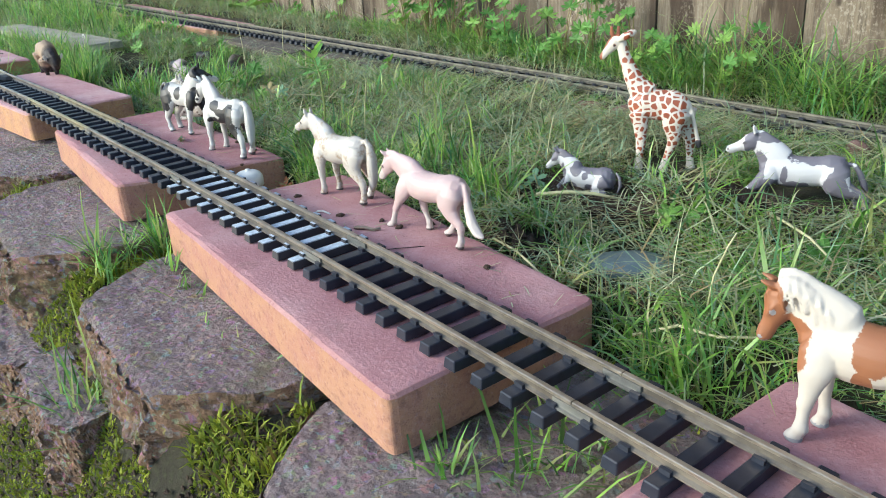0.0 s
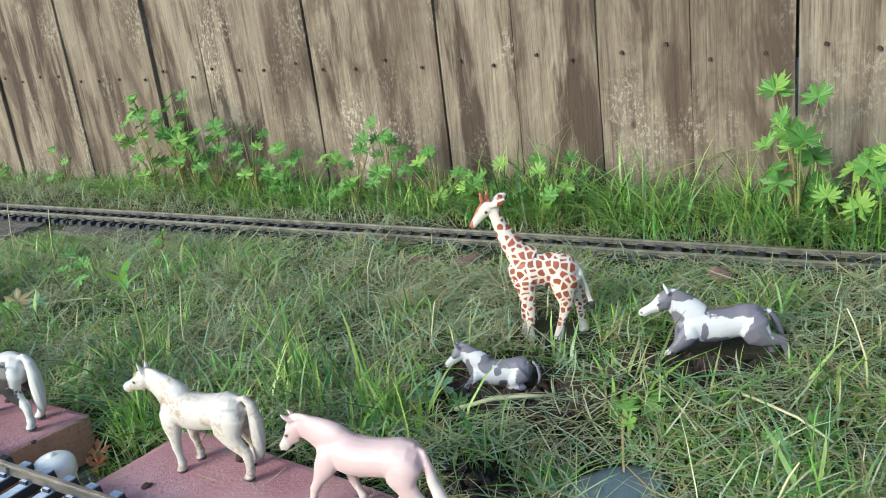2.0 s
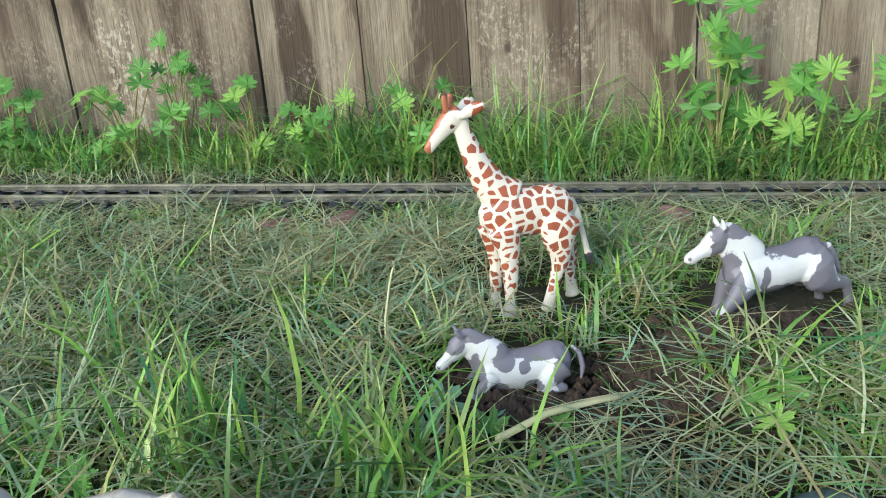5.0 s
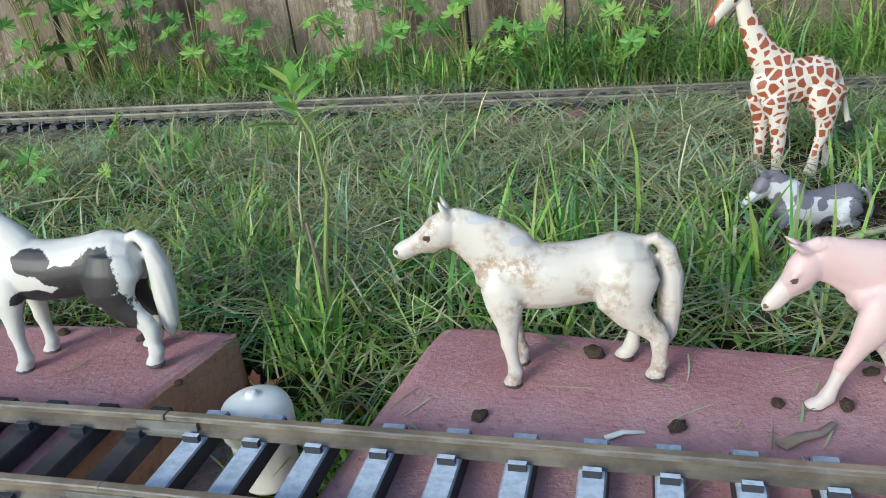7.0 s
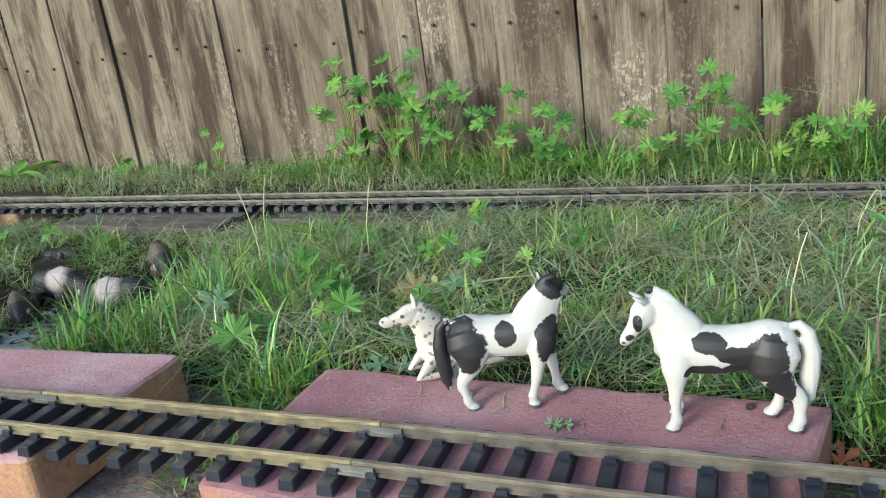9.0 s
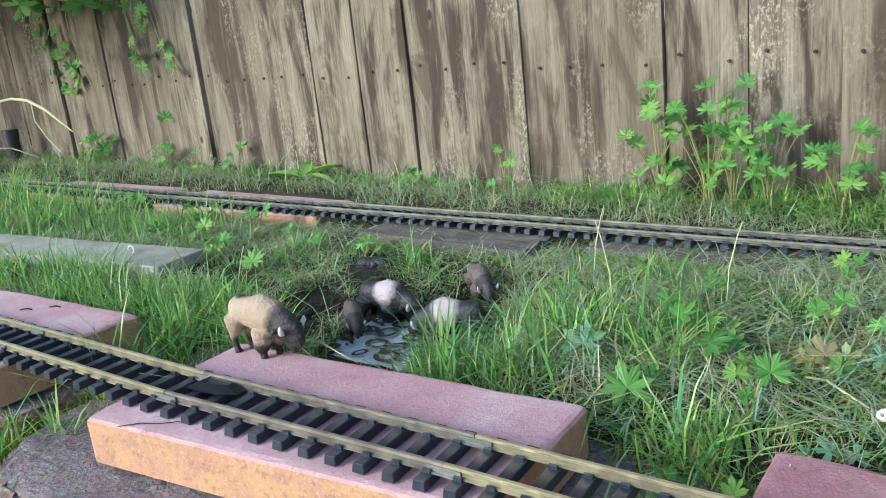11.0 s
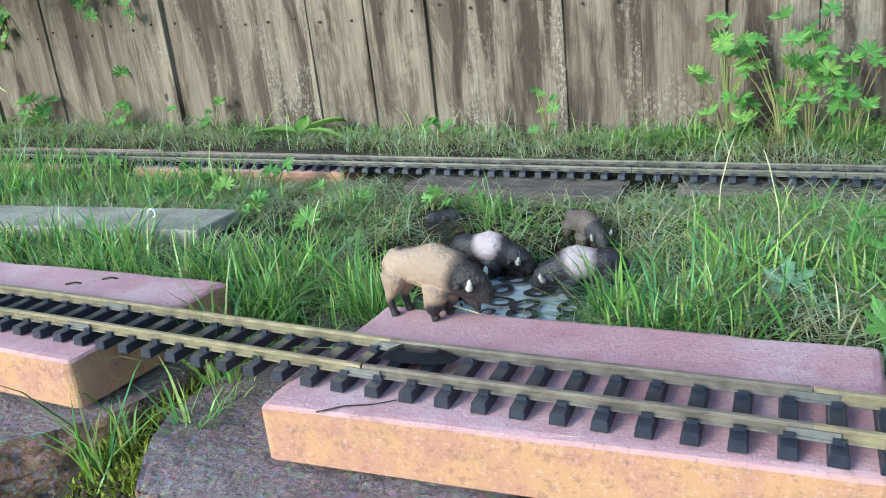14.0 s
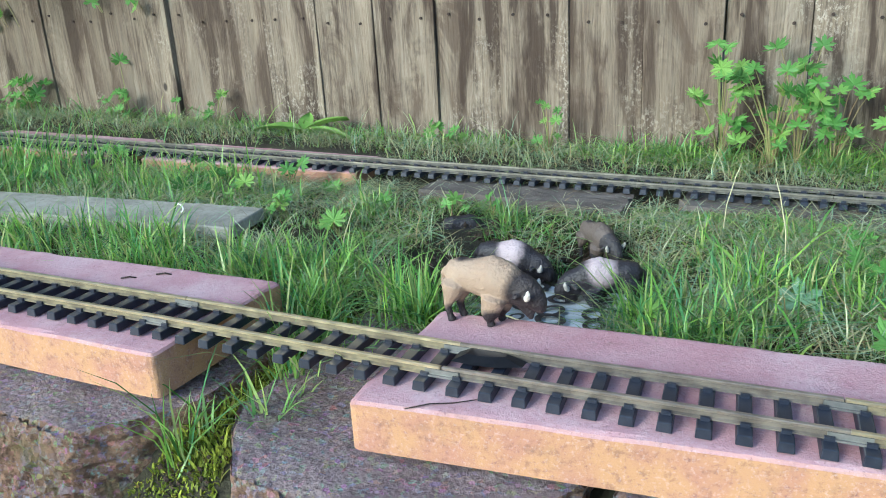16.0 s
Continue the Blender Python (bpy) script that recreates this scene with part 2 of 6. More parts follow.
WHITE_PLASTIC = plain("white_plastic", (0.78, 0.78, 0.75), (0.68, 0.68, 0.64), 0.4)
SHEET_WHITE = plain("sheet_white", (0.80, 0.84, 0.86), (0.70, 0.76, 0.80), 0.25)
BLACK_PLASTIC = plain("black_plastic", (0.012, 0.012, 0.015), (0.022, 0.022, 0.026), 0.55)
GRASS = foliage("grass_blades", [(0.035, 0.10, 0.025), (0.19, 0.42, 0.07), (0.38, 0.62, 0.10), (0.18, 0.46, 0.17), (0.54, 0.67, 0.20), (0.09, 0.27, 0.12), (0.38, 0.64, 0.13), (0.50, 0.50, 0.20), (0.06, 0.17, 0.05)], 0.36, 0.42)
STRAW = foliage("dry_grass", [(0.33, 0.34, 0.17), (0.50, 0.49, 0.26), (0.26, 0.43, 0.25), (0.62, 0.60, 0.38), (0.20, 0.38, 0.26), (0.20, 0.15, 0.08), (0.40, 0.30, 0.14)], 0.65, 0.25)
LEAF = foliage("soft_leaves", [(0.07, 0.19, 0.035), (0.12, 0.29, 0.055), (0.17, 0.37, 0.08), (0.26, 0.42, 0.08)], 0.5, 0.32)
PALE_LEAF = foliage("blue_green_leaves", [(0.12, 0.24, 0.13), (0.19, 0.33, 0.19), (0.24, 0.38, 0.22)], 0.5, 0.2)
STEM = foliage("stems", [(0.20, 0.27, 0.08), (0.30, 0.27, 0.12), (0.26, 0.17, 0.09)], 0.6, 0.15)
MOSS = foliage("moss_tufts", [(0.10, 0.14, 0.015), (0.24, 0.30, 0.025), (0.40, 0.44, 0.04), (0.18, 0.24, 0.03), (0.16, 0.10, 0.03)], 0.8, 0.25)
RED_LEAF = foliage("red_leaf", [(0.45, 0.10, 0.05), (0.52, 0.20, 0.09)], 0.5, 0.2)
STRAW_STEM = plain("straw_stem", (0.50, 0.46, 0.28), (0.40, 0.40, 0.22), 0.6)
TWIG = plain("grey_twig", (0.16, 0.12, 0.09), (0.26, 0.21, 0.17), 0.8)

# ---- building kit ----


def mesh_of(name, bm, material, smooth=False):
    me = bpy.data.meshes.new(name)
    bmesh.ops.recalc_face_normals(bm, faces=bm.faces)
    bm.to_mesh(me)
    bm.free()
    me.materials.append(material)
    if smooth:
        me.polygons.foreach_set("use_smooth", [True] * len(me.polygons))
    return me


def part(name, bm, material, parent, label="", smooth=False):
    ob = new(name, mesh_of(name, bm, material, smooth))
    ob.parent = parent
    return tagged(ob, label)


def shared(name, me, parent, m):
    ob = new(name, me)
    ob.parent = parent
    ob.matrix_local = m
    return ob


def thing(name, at=(0, 0, 0), label="", category="", group="", kind="", turn=0.0):
    ob = new(name)
    ob.empty_display_size = 0.02
    ob.matrix_world = pose(*at, 0, 0, turn)
    return tagged(ob, label, category, group, kind)


def solo(name, bm, material, label, category, group="", kind="", at=None, smooth=False):
    ob = new(name, mesh_of(name, bm, material, smooth))
    if at is not None:
        ob.matrix_world = at
    return tagged(ob, label, category, group, kind)


def box(bm, x0, x1, y0, y1, z0, z1):
    m = Matrix.Translation(((x0 + x1) / 2, (y0 + y1) / 2, (z0 + z1) / 2)) @ Matrix.Diagonal((x1 - x0, y1 - y0, z1 - z0, 1))
    return bmesh.ops.create_cube(bm, size=1, matrix=m)["verts"]


def tube(bm, pts, n=12):
    """Sweep of ellipses: rows of x, y, z, half width, half height, closed at both ends."""
    rings = []
    up0 = Vector((0, 1, 0))
    for k, p in enumerate(pts):
        a, b = Vector(pts[max(k - 1, 0)][:3]), Vector(pts[min(k + 1, len(pts) - 1)][:3])
        d = (b - a).normalized()
        side = up0 - d * up0.dot(d)
        side = side.normalized() if side.length > 0.05 else Vector((1, 0, 0))
        over = d.cross(side)
        c = Vector(p[:3])
        rings.append([bm.verts.new(c + side * (p[3] * math.cos(q)) + over * (p[4] * math.sin(q))) for q in (2 * math.pi * j / n for j in range(n))])
    for r, s in zip(rings, rings[1:]):
        for j in range(n):
            bm.faces.new((r[j], r[(j + 1) % n], s[(j + 1) % n], s[j]))
    for r, p, o in ((rings[0], pts[0], pts[1]), (rings[-1], pts[-1], pts[-2])):
        d = (Vector(p[:3]) - Vector(o[:3])).normalized()
        tip = bm.verts.new(Vector(p[:3]) + d * min(p[3], p[4]) * 0.6)
        for j in range(n):
            bm.faces.new((r[j], r[(j + 1) % n], tip))
    return bm


def top_of(x):
    """Height of the pavers' tops: the whole garden climbs a little towards -x."""
    return 0.019 - 0.038 * x


def flat_noise(x, y, s, seed=0.0):
    return noise.noise((x * s, y * s, seed))


def ground_z(x, y):
    xc = min(max(x, -5.0), 2.0)
    base = top_of(xc)
    n = 0.006 * flat_noise(x, y, 9) + 0.004 * flat_noise(x, y, 28, 3)
    if y < 0.2:
        f = min(max((0.2 - y) / 0.22, 0.0), 1.0)
        return base - 0.074 - 0.26 * f * f * (3 - 2 * f) + n
    f = min(max((y - 0.40) / 0.12, 0.0), 1.0)
    low = min(max((-1.0 - x) / 0.8, 0.0), 1.0)
    z = base - 0.074 + (0.054 - 0.030 * low * min(max((1.10 - y) / 0.06, 0.0), 1.0)) * f * f * (3 - 2 * f) + n
    for hx, hy, r, d in ((-1.83, 0.64, 0.23, 0.038), (-0.44, 0.56, 0.09, 0.018), (-2.13, 0.64, 0.12, 0.016)):
        q = math.hypot(x - hx, y - hy) / r
        if q < 1:
            z -= d * (1 - q * q) ** 0.6
    for hx, hy, r, d in ((-0.40, 0.72, 0.07, 0.016), (-0.455, 0.695, 0.06, 0.022)):
        q = math.hypot(x - hx, y - hy) / r
        if q < 1:
            z += d * (1 - q * q)
    return z


# ---- ground: one sheet out to the horizon ----
def spread(lo, hi, step, far):
    mid = list(np.arange(lo, hi + 1e-6, step))
    out, d = [], step
    while d < far:
        d *= 1.7
        out.append(d)
    return [lo - d for d in reversed(out)] + mid + [hi + d for d in out]


gx, gy = spread(-4.6, 0.9, 0.02, 900), spread(-0.12, 1.5, 0.02, 900)
verts = [(x, y, ground_z(x, y)) for y in gy for x in gx]
faces = [(j * len(gx) + i, j * len(gx) + i + 1, (j + 1) * len(gx) + i + 1, (j + 1) * len(gx) + i) for j in range(len(gy) - 1) for i in range(len(gx) - 1)]
me = bpy.data.meshes.new("ground")
me.from_pydata(verts, [], faces)
me.materials.append(SOIL)
me.polygons.foreach_set("use_smooth", [True] * len(me.polygons))
ground = tagged(new("ground", me), "dark garden soil under matted cut grass", "ground", kind="structure")

# ---- fence ----
fence = thing("fence", (0, 0, 0), "weathered grey-brown vertical board fence with rusty nails", "fence", kind="structure")


def fence_y(x):
    return 1.30 + 0.02 * (x + 1)


def board_mesh(w, h, seed):
    """A sawn board: wavy edges, slight cup, foot at z 0, front towards -y."""
    bm = bmesh.new()
    cols, rows = 5, 22
    def pt(i, j, back):
        u = i / (cols - 1) - 0.5
        z = h * j / (rows - 1)
        edge = 0.002 * noise.noise((z * 5, seed * 3.1, u * 4)) if i in (0, cols - 1) else 0
        x = u * w + edge
        y = 0.004 * (u * 2) ** 2 * (1 if seed % 2 else -1) + 0.0025 * noise.noise((x * 20, z * 3, seed)) + (0.017 if back else 0)
        return bm.verts.new((x, y, z))
    front = [[pt(i, j, False) for i in range(cols)] for j in range(rows)]
    rear = [[pt(i, j, True) for i in range(cols)] for j in range(rows)]
    for j in range(rows - 1):
        for i in range(cols - 1):
            bm.faces.new((front[j][i], front[j][i + 1], front[j + 1][i + 1], front[j + 1][i]))
            bm.faces.new((rear[j][i + 1], rear[j][i], rear[j + 1][i], rear[j + 1][i + 1]))
        bm.faces.new((front[j][0], front[j + 1][0], rear[j + 1][0], rear[j][0]))
        bm.faces.new((front[j][-1], rear[j][-1], rear[j + 1][-1], front[j + 1][-1]))
    for i in range(cols - 1):
        bm.faces.new((front[0][i], rear[0][i], rear[0][i + 1], front[0][i + 1]))
        bm.faces.new((front[-1][i], front[-1][i + 1], rear[-1][i + 1], rear[-1][i]))
    return mesh_of("board", bm, BOARD)


nb = bmesh.new()
bmesh.ops.create_cone(nb, cap_ends=True, segments=8, radius1=0.0034, radius2=0.0028, depth=0.003, matrix=pose(0, -0.002, 0, 90, 0, 0))
nail_me = mesh_of("nail", nb, NAIL)
rnd = random.Random(4)
boards = [board_mesh(0.14, 1.85, k) for k in range(6)]
x, k = -0.817 - 0.1475 * 44, 0
while x < 2.4:
    k = rnd.randrange(6)
    gap = 0.0032 if abs(x + 1.2595) < 0.02 or abs(x + 0.3745) < 0.02 else rnd.choice((0.0014, 0.0018, 0.0022, 0.003))
    cx, w = x + 0.07375, 0.1475 - gap
    b = shared("board", boards[k], fence, pose(cx, fence_y(cx) + rnd.uniform(-0.003, 0.003), top_of(cx) - 0.075, 0, rnd.uniform(-0.25, 0.25), 1.1) @ Matrix.Diagonal((w / 0.14, 1, 1, 1)))
    for s in (-0.27, 0.24):
        shared("nail", nail_me, b, pose(s * 0.14 + rnd.uniform(-0.008, 0.008), -0.003, 0.317 + rnd.uniform(-0.012, 0.012)))
    x += 0.1475
bm = bmesh.new()
for z in (0.25, 1.5):
    box(bm, -7.2, 2.4, 0.0, 0.04, z, z + 0.09)
rail = part("fence_rail", bm, BOARD, fence)
rail.matrix_local = Matrix.Translation((0, 1.30 + 0.04, 0)) @ Matrix(((1, 0, 0, 0), (0.02, 1, 0, 0), (-0.038, 0, 1, 0), (0, 0, 0, 1)))


# ---- pavers and wall blocks ----
def slab(name, corners, thick, label, group, drop=0.0, seed=0, cat="paver", material=PAVER):
    """A cast paver from its plan's four corners, with worn edges; its top follows the garden's slope."""
    bm = bmesh.new()
    n, m = 14, 7
    a, b, c, d = (Vector(q).to_3d() for q in corners)
    mid = (a + b + c + d) / 4
    def at(u, v):
        return a.lerp(b, u).lerp(d.lerp(c, u), v) - mid
    us = [0, 0.006, 0.018] + [k / n for k in range(1, n)] + [0.982, 0.994, 1]
    vs = [0, 0.014, 0.04] + [k / m for k in range(1, m)] + [0.96, 0.986, 1]
    grid = []
    for v in vs:
        row = []
        for u in us:
            p = at(u, v)
            eu, ev = min(u, 1 - u) * 0.42, min(v, 1 - v) * 0.2
            if eu < 0.008 and ev < 0.008:
                q, w = 0.008 - eu, 0.008 - ev
                pull = 1 - max(q, w) / math.hypot(q, w)
                p = p + (b - a).normalized() * (q * pull * (1 if u < 0.5 else -1)) + (d - a).normalized() * (w * pull * (1 if v < 0.5 else -1))
            e = min(u * 0.42, (1 - u) * 0.42, v * 0.2, (1 - v) * 0.2)
            chip = 0.0035 * max(0, noise.noise((p.x * 90 + seed, p.y * 40, 1))) if e < 0.006 else 0
            z = -0.003 * max(0, 1 - e / 0.005) ** 2 - chip + 0.0007 * noise.noise((p.x * 60, p.y * 60, seed))
            row.append(bm.verts.new((p.x, p.y, z - 0.038 * p.x)))
        grid.append(row)
    for r, s in zip(grid, grid[1:]):
        for i in range(len(us) - 1):
            bm.faces.new((r[i], r[i + 1], s[i + 1], s[i]))
    rim = [grid[0][i] for i in range(len(us))] + [grid[j][-1] for j in range(1, len(vs))] + [grid[-1][i] for i in range(len(us) - 2, -1, -1)] + [grid[j][0] for j in range(len(vs) - 2, 0, -1)]
    prev = rim
    for lev in (0.3, 0.65, 1.0):
        ring = [bm.verts.new((v.co.x * (1 + 0.002 * noise.noise((v.co.x * 50, v.co.y * 50, lev + seed))), v.co.y, v.co.z - (v.co.z + 0.038 * v.co.x) - thick * lev)) for v in rim]
        for i in range(len(rim)):
            bm.faces.new((prev[i], ring[i], ring[(i + 1) % len(rim)], prev[(i + 1) % len(rim)]))
        prev = ring
    bm.faces.new(prev)
    return solo(name, bm, material, label, cat, group, at=Matrix.Translation((mid.x, mid.y, top_of(mid.x) - drop)))


PAVERS = [
    [(-0.20, 0.268), (0.23, 0.25), (0.23, 0.455), (-0.20, 0.47)],
    [(-0.807, 0.263), (-0.353, 0.252), (-0.358, 0.458), (-0.786, 0.481)],
    [(-1.296, 0.262), (-0.938, 0.252), (-0.902, 0.459), (-1.296, 0.438)],
    [(-1.864, 0.190), (-1.445, 0.254), (-1.453, 0.434), (-1.870, 0.389)],
    [(-2.515, 0.165), (-2.076, 0.187), (-2.076, 0.390), (-2.522, 0.350)],
]
for k, c in enumerate(PAVERS):
    slab("paver", c, 0.047, ("dusty red concrete paver under the model track", "red concrete paver with dark soil crumbs on it", "red concrete paver with dirt and dry grass", "long pinkish red concrete paver, orange sides partly painted light", "pinkish red concrete paver beside grass")[k], "pavers under the near track", seed=k * 7.3, material=PAVER if k < 3 else PALE_PAVER)
far_y = lambda x: 1.12 + 0.065 * x
FAR_PAVERS = [
    [(-2.83, 0.905), (-2.325, 0.955), (-2.335, 1.10), (-2.84, 1.08)],
    [(-3.42, 0.87), (-2.92, 0.90), (-2.92, 1.08), (-3.42, 1.05)],
]
for k, c in enumerate(FAR_PAVERS):
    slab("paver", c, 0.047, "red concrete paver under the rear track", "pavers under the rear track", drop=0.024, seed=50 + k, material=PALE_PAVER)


def rough_block(x0, x1, y0, y1, depth, seed, label, chamfer=0.07, drop=0.053, name="wall_block", mat_=None):
    """A split-faced retaining block: narrower in front, broken edges, rough face."""
    bm = bmesh.new()
    box(bm, -0.5, 0.5, -0.5, 0.5, -1, 0)
    bmesh.ops.subdivide_edges(bm, edges=bm.edges[:], cuts=42, use_grid_fill=True)
    cx = (x0 + x1) / 2
    for v in bm.verts:
        u, w, h = v.co.x * 2, v.co.y + 0.5, -v.co.z
        y = y0 + (y1 - y0) * w
        take = chamfer * max(0.0, 1 - w / 0.3) ** 1.2
        x = u * ((x1 - x0) / 2 - take)
        z = -depth * h
        p = Vector((x + seed, y, z))
        rough = noise.fractal(p * 40, 0.45, 2.1, 5) * 0.0085
        top = h < 0.01
        if w < 0.02 or abs(u) > 0.98:
            edge = 0.007 * max(0.0, 1 - h / 0.08)
            y += (rough + edge * (0.7 + 0.5 * noise.noise(p * 18))) if w < 0.02 else 0
            x -= math.copysign(rough * 0.8 + edge * 0.6, u) if abs(u) > 0.98 else 0
        if top:
            z += 0.004 * noise.noise(p * 14) + 0.0022 * noise.noise(p * 70) + 0.0012 * noise.noise(p * 170)
            near = min(w / 0.06, (1 - abs(u)) / 0.05, 1.0)
            z -= 0.007 * (1 - near) ** 2
        v.co = (x, y, z - 0.038 * x)
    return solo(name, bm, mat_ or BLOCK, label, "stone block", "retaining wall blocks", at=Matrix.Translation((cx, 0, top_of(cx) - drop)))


BLOCKS = [(-2.76, -2.41, 0.115), (-2.385, -2.04, 0.112), (-2.012, -1.67, 0.122), (-1.65, -1.235, 0.13), (-1.205, -0.868, 0.116), (-0.82, -0.48, 0.142), (-0.458, -0.12, 0.165), (-0.09, 0.26, 0.16)]
for k, (x0, x1, y0) in enumerate(BLOCKS):
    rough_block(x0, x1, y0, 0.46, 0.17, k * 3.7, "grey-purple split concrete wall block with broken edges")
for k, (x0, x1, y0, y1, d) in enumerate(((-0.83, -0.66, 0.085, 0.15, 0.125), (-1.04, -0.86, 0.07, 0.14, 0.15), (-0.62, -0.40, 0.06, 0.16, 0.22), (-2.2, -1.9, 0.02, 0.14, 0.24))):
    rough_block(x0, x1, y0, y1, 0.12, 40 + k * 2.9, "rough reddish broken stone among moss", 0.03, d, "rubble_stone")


# ---- model railway ----
def near_y(x):
    """Front rail of the near line."""
    pts = ((-3.6, 0.150), (-2.3, 0.218), (-2.0, 0.236), (-1.8, 0.243), (-1.5, 0.270), (-1.18, 0.290), (-0.875, 0.306), (-0.7, 0.314), (-0.5, 0.317), (-0.3, 0.321), (0.3, 0.336))
    for (xa, ya), (xb, yb) in zip(pts, pts[1:]):
        if x <= xb:
            return ya + (yb - ya) * (x - xa) / (xb - xa)
    return pts[-1][1]


def rail_mesh(length, material):
    """Bull-headed rail along x: foot, web and head."""
    prof = [(-0.0032, 0), (0.0032, 0), (0.0032, 0.0010), (0.0010, 0.0022), (0.0010, 0.0056), (0.0021, 0.0064), (0.0021, 0.0084), (0.0015, 0.0088), (-0.0015, 0.0088), (-0.0021, 0.0084), (-0.0021, 0.0064), (-0.0010, 0.0056), (-0.0010, 0.0022), (-0.0032, 0.0010)]
    bm = bmesh.new()
    a = [bm.verts.new((0, y, z)) for y, z in prof]
    b = [bm.verts.new((length, y, z)) for y, z in prof]
    for i in range(len(prof)):
        bm.faces.new((a[i], b[i], b[(i + 1) % len(prof)], a[(i + 1) % len(prof)]))
    bm.faces.new(list(reversed(a)))
    bm.faces.new(b)
    return mesh_of("rail", bm, material)


bm = bmesh.new()
top = box(bm, -0.0062, 0.0062, -0.0415, 0.0415, 0, 0.0085)
for v in top:
    if v.co.z > 0.004:
        v.co.x *= 0.86
        v.co.y *= 0.975
bmesh.ops.bevel(bm, geom=bm.edges[:], offset=0.0007, segments=1, affect="EDGES")
for s in (-1, 1):
    for o in (-0.0055, 0.0055):
        c = s * 0.0225 + o
        box(bm, -0.0036, 0.0036, c - 0.0013, c + 0.0013, 0.0085, 0.0118)
sleeper_me = mesh_of("sleeper", bm, SLEEPER)
# copy of the sleeper with the sky's sheen painted on its top
sheen_me = sleeper_me.copy()
sheen_me.materials[0] = sky_sheen_plastic()
bm = bmesh.new()
for s in (-1, 1):
    box(bm, -0.015, 0.015, s * 0.0021 - 0.0008, s * 0.0021 + 0.0008, 0.0012, 0.0060)
box(bm, -0.015, 0.015, -0.0048, 0.0048, -0.0004, 0.0013)
joiner_me = mesh_of("joiner", bm, JOINER)
RAILS = {}


def track(x0, x1, line, lift, material, label, group, pale=False):
    """A 0.3 m length of 45 mm track: two rails, sleepers and rail joiners."""
    a = Vector((x0, line(x0) + 0.0235, top_of(x0) + lift))
    b = Vector((x1, line(x1) + 0.0235, top_of(x1) + lift))
    d = b - a
    t = thing("track_section", (0, 0, 0), label, "model track", group)
    t.matrix_world = Matrix.Translation(a) @ d.to_track_quat("X", "Z").to_matrix().to_4x4()
    key = (round(d.length, 3), material.name)
    if key not in RAILS:
        RAILS[key] = rail_mesh(d.length - 0.0008, material)
    for s in (-0.0235, 0.0235):
        shared("rail", RAILS[key], t, pose(0, s, 0.0085))
        if lift > 0:
            tagged(shared("joiner", joiner_me, t, pose(0, s, 0.0085)), "grey metal rail joiner")
    n = max(3, round(d.length / 0.0272))
    for k in range(n):
        shared("sleeper", sheen_me if pale else sleeper_me, t, pose((k + 0.5) * d.length / n, 0, 0, 0, 0, 0))
    return t


JOINTS = [-3.62, -3.32, -3.02, -2.72, -2.415, -2.11, -1.802, -1.492, -1.187, -0.875, -0.563, -0.255, 0.05, 0.3]
for k, (a, b) in enumerate(zip(JOINTS, JOINTS[1:])):
    track(a, b, near_y, 0.001, BRASS if a < -1.81 or -1.5 < a < -1.2 else OXIDE, "near model track, %s rails on dark sleepers" % ("golden brass" if a < -1.81 or -1.5 < a < -1.2 else "tarnished brass"), "near track sections", -0.9 < a < -0.8)
x = -5.4
while x < 0.9:
    track(x, x + 0.3, far_y, -0.0235, REAR_RAIL, "rear model track half sunk in grass", "rear track sections")
    x += 0.3


# ---- toy animals: each one solid moulded figure ----
def figure(name, tubes, patches, size, at, material, label, category, voxel=0.0009, extra=None, relief=0.0004, wool=0.0):
    """Sweeps merged into one skin; `size` scales the unit figure. The attribute patch is a signed distance to the coat's marks."""
    bm = bmesh.new()
    for pts in tubes:
        tube(bm, [tuple(q * size for q in p) for p in pts], 20)
    raw = mesh_of(name, bm, material)
    ob = new(name, raw)
    r = ob.modifiers.new("skin", "REMESH")
    r.mode, r.voxel_size = "VOXEL", voxel
    s_ = ob.modifiers.new("soften", "SMOOTH")
    s_.factor, s_.iterations = 0.5, 6
    me = bpy.data.meshes.new_from_object(ob.evaluated_get(bpy.context.evaluated_depsgraph_get()))
    ob.modifiers.clear()
    ob.data = me
    me.name = name
    if not me.materials:
        me.materials.append(material)
    n = len(me.vertices)
    co = np.empty(n * 3)
    me.vertices.foreach_get("co", co)
    co = co.reshape(-1, 3)
    unit = co / size
    nrm = np.empty(n * 3)
    me.vertices.foreach_get("normal", nrm)
    bump = np.array([relief * noise.noise(Vector(c) * 55) + wool * noise.noise(Vector(c) * 420) for c in co])
    co = co + nrm.reshape(-1, 3) * bump[:, None]
    me.vertices.foreach_set("co", co.ravel())
    field = np.full(n, -9.0)
    for px, pz, rx, rz, side in patches:
        d = 1 - np.sqrt(((unit[:, 0] - px) / rx) ** 2 + ((unit[:, 2] - pz) / rz) ** 2)
        if side:
            d = np.where(unit[:, 1] * side > -0.02, d, -9.0)
        field = np.maximum(field, d)
    a = me.attributes.new("patch", "FLOAT", "POINT")
    a.data.foreach_set("value", field)
    if extra:
        b = me.attributes.new("tint", "FLOAT", "POINT")
        b.data.foreach_set("value", extra(unit))
    me.polygons.foreach_set("use_smooth", [True] * len(me.polygons))
    ob.matrix_world = at
    return tagged(ob, label, category)


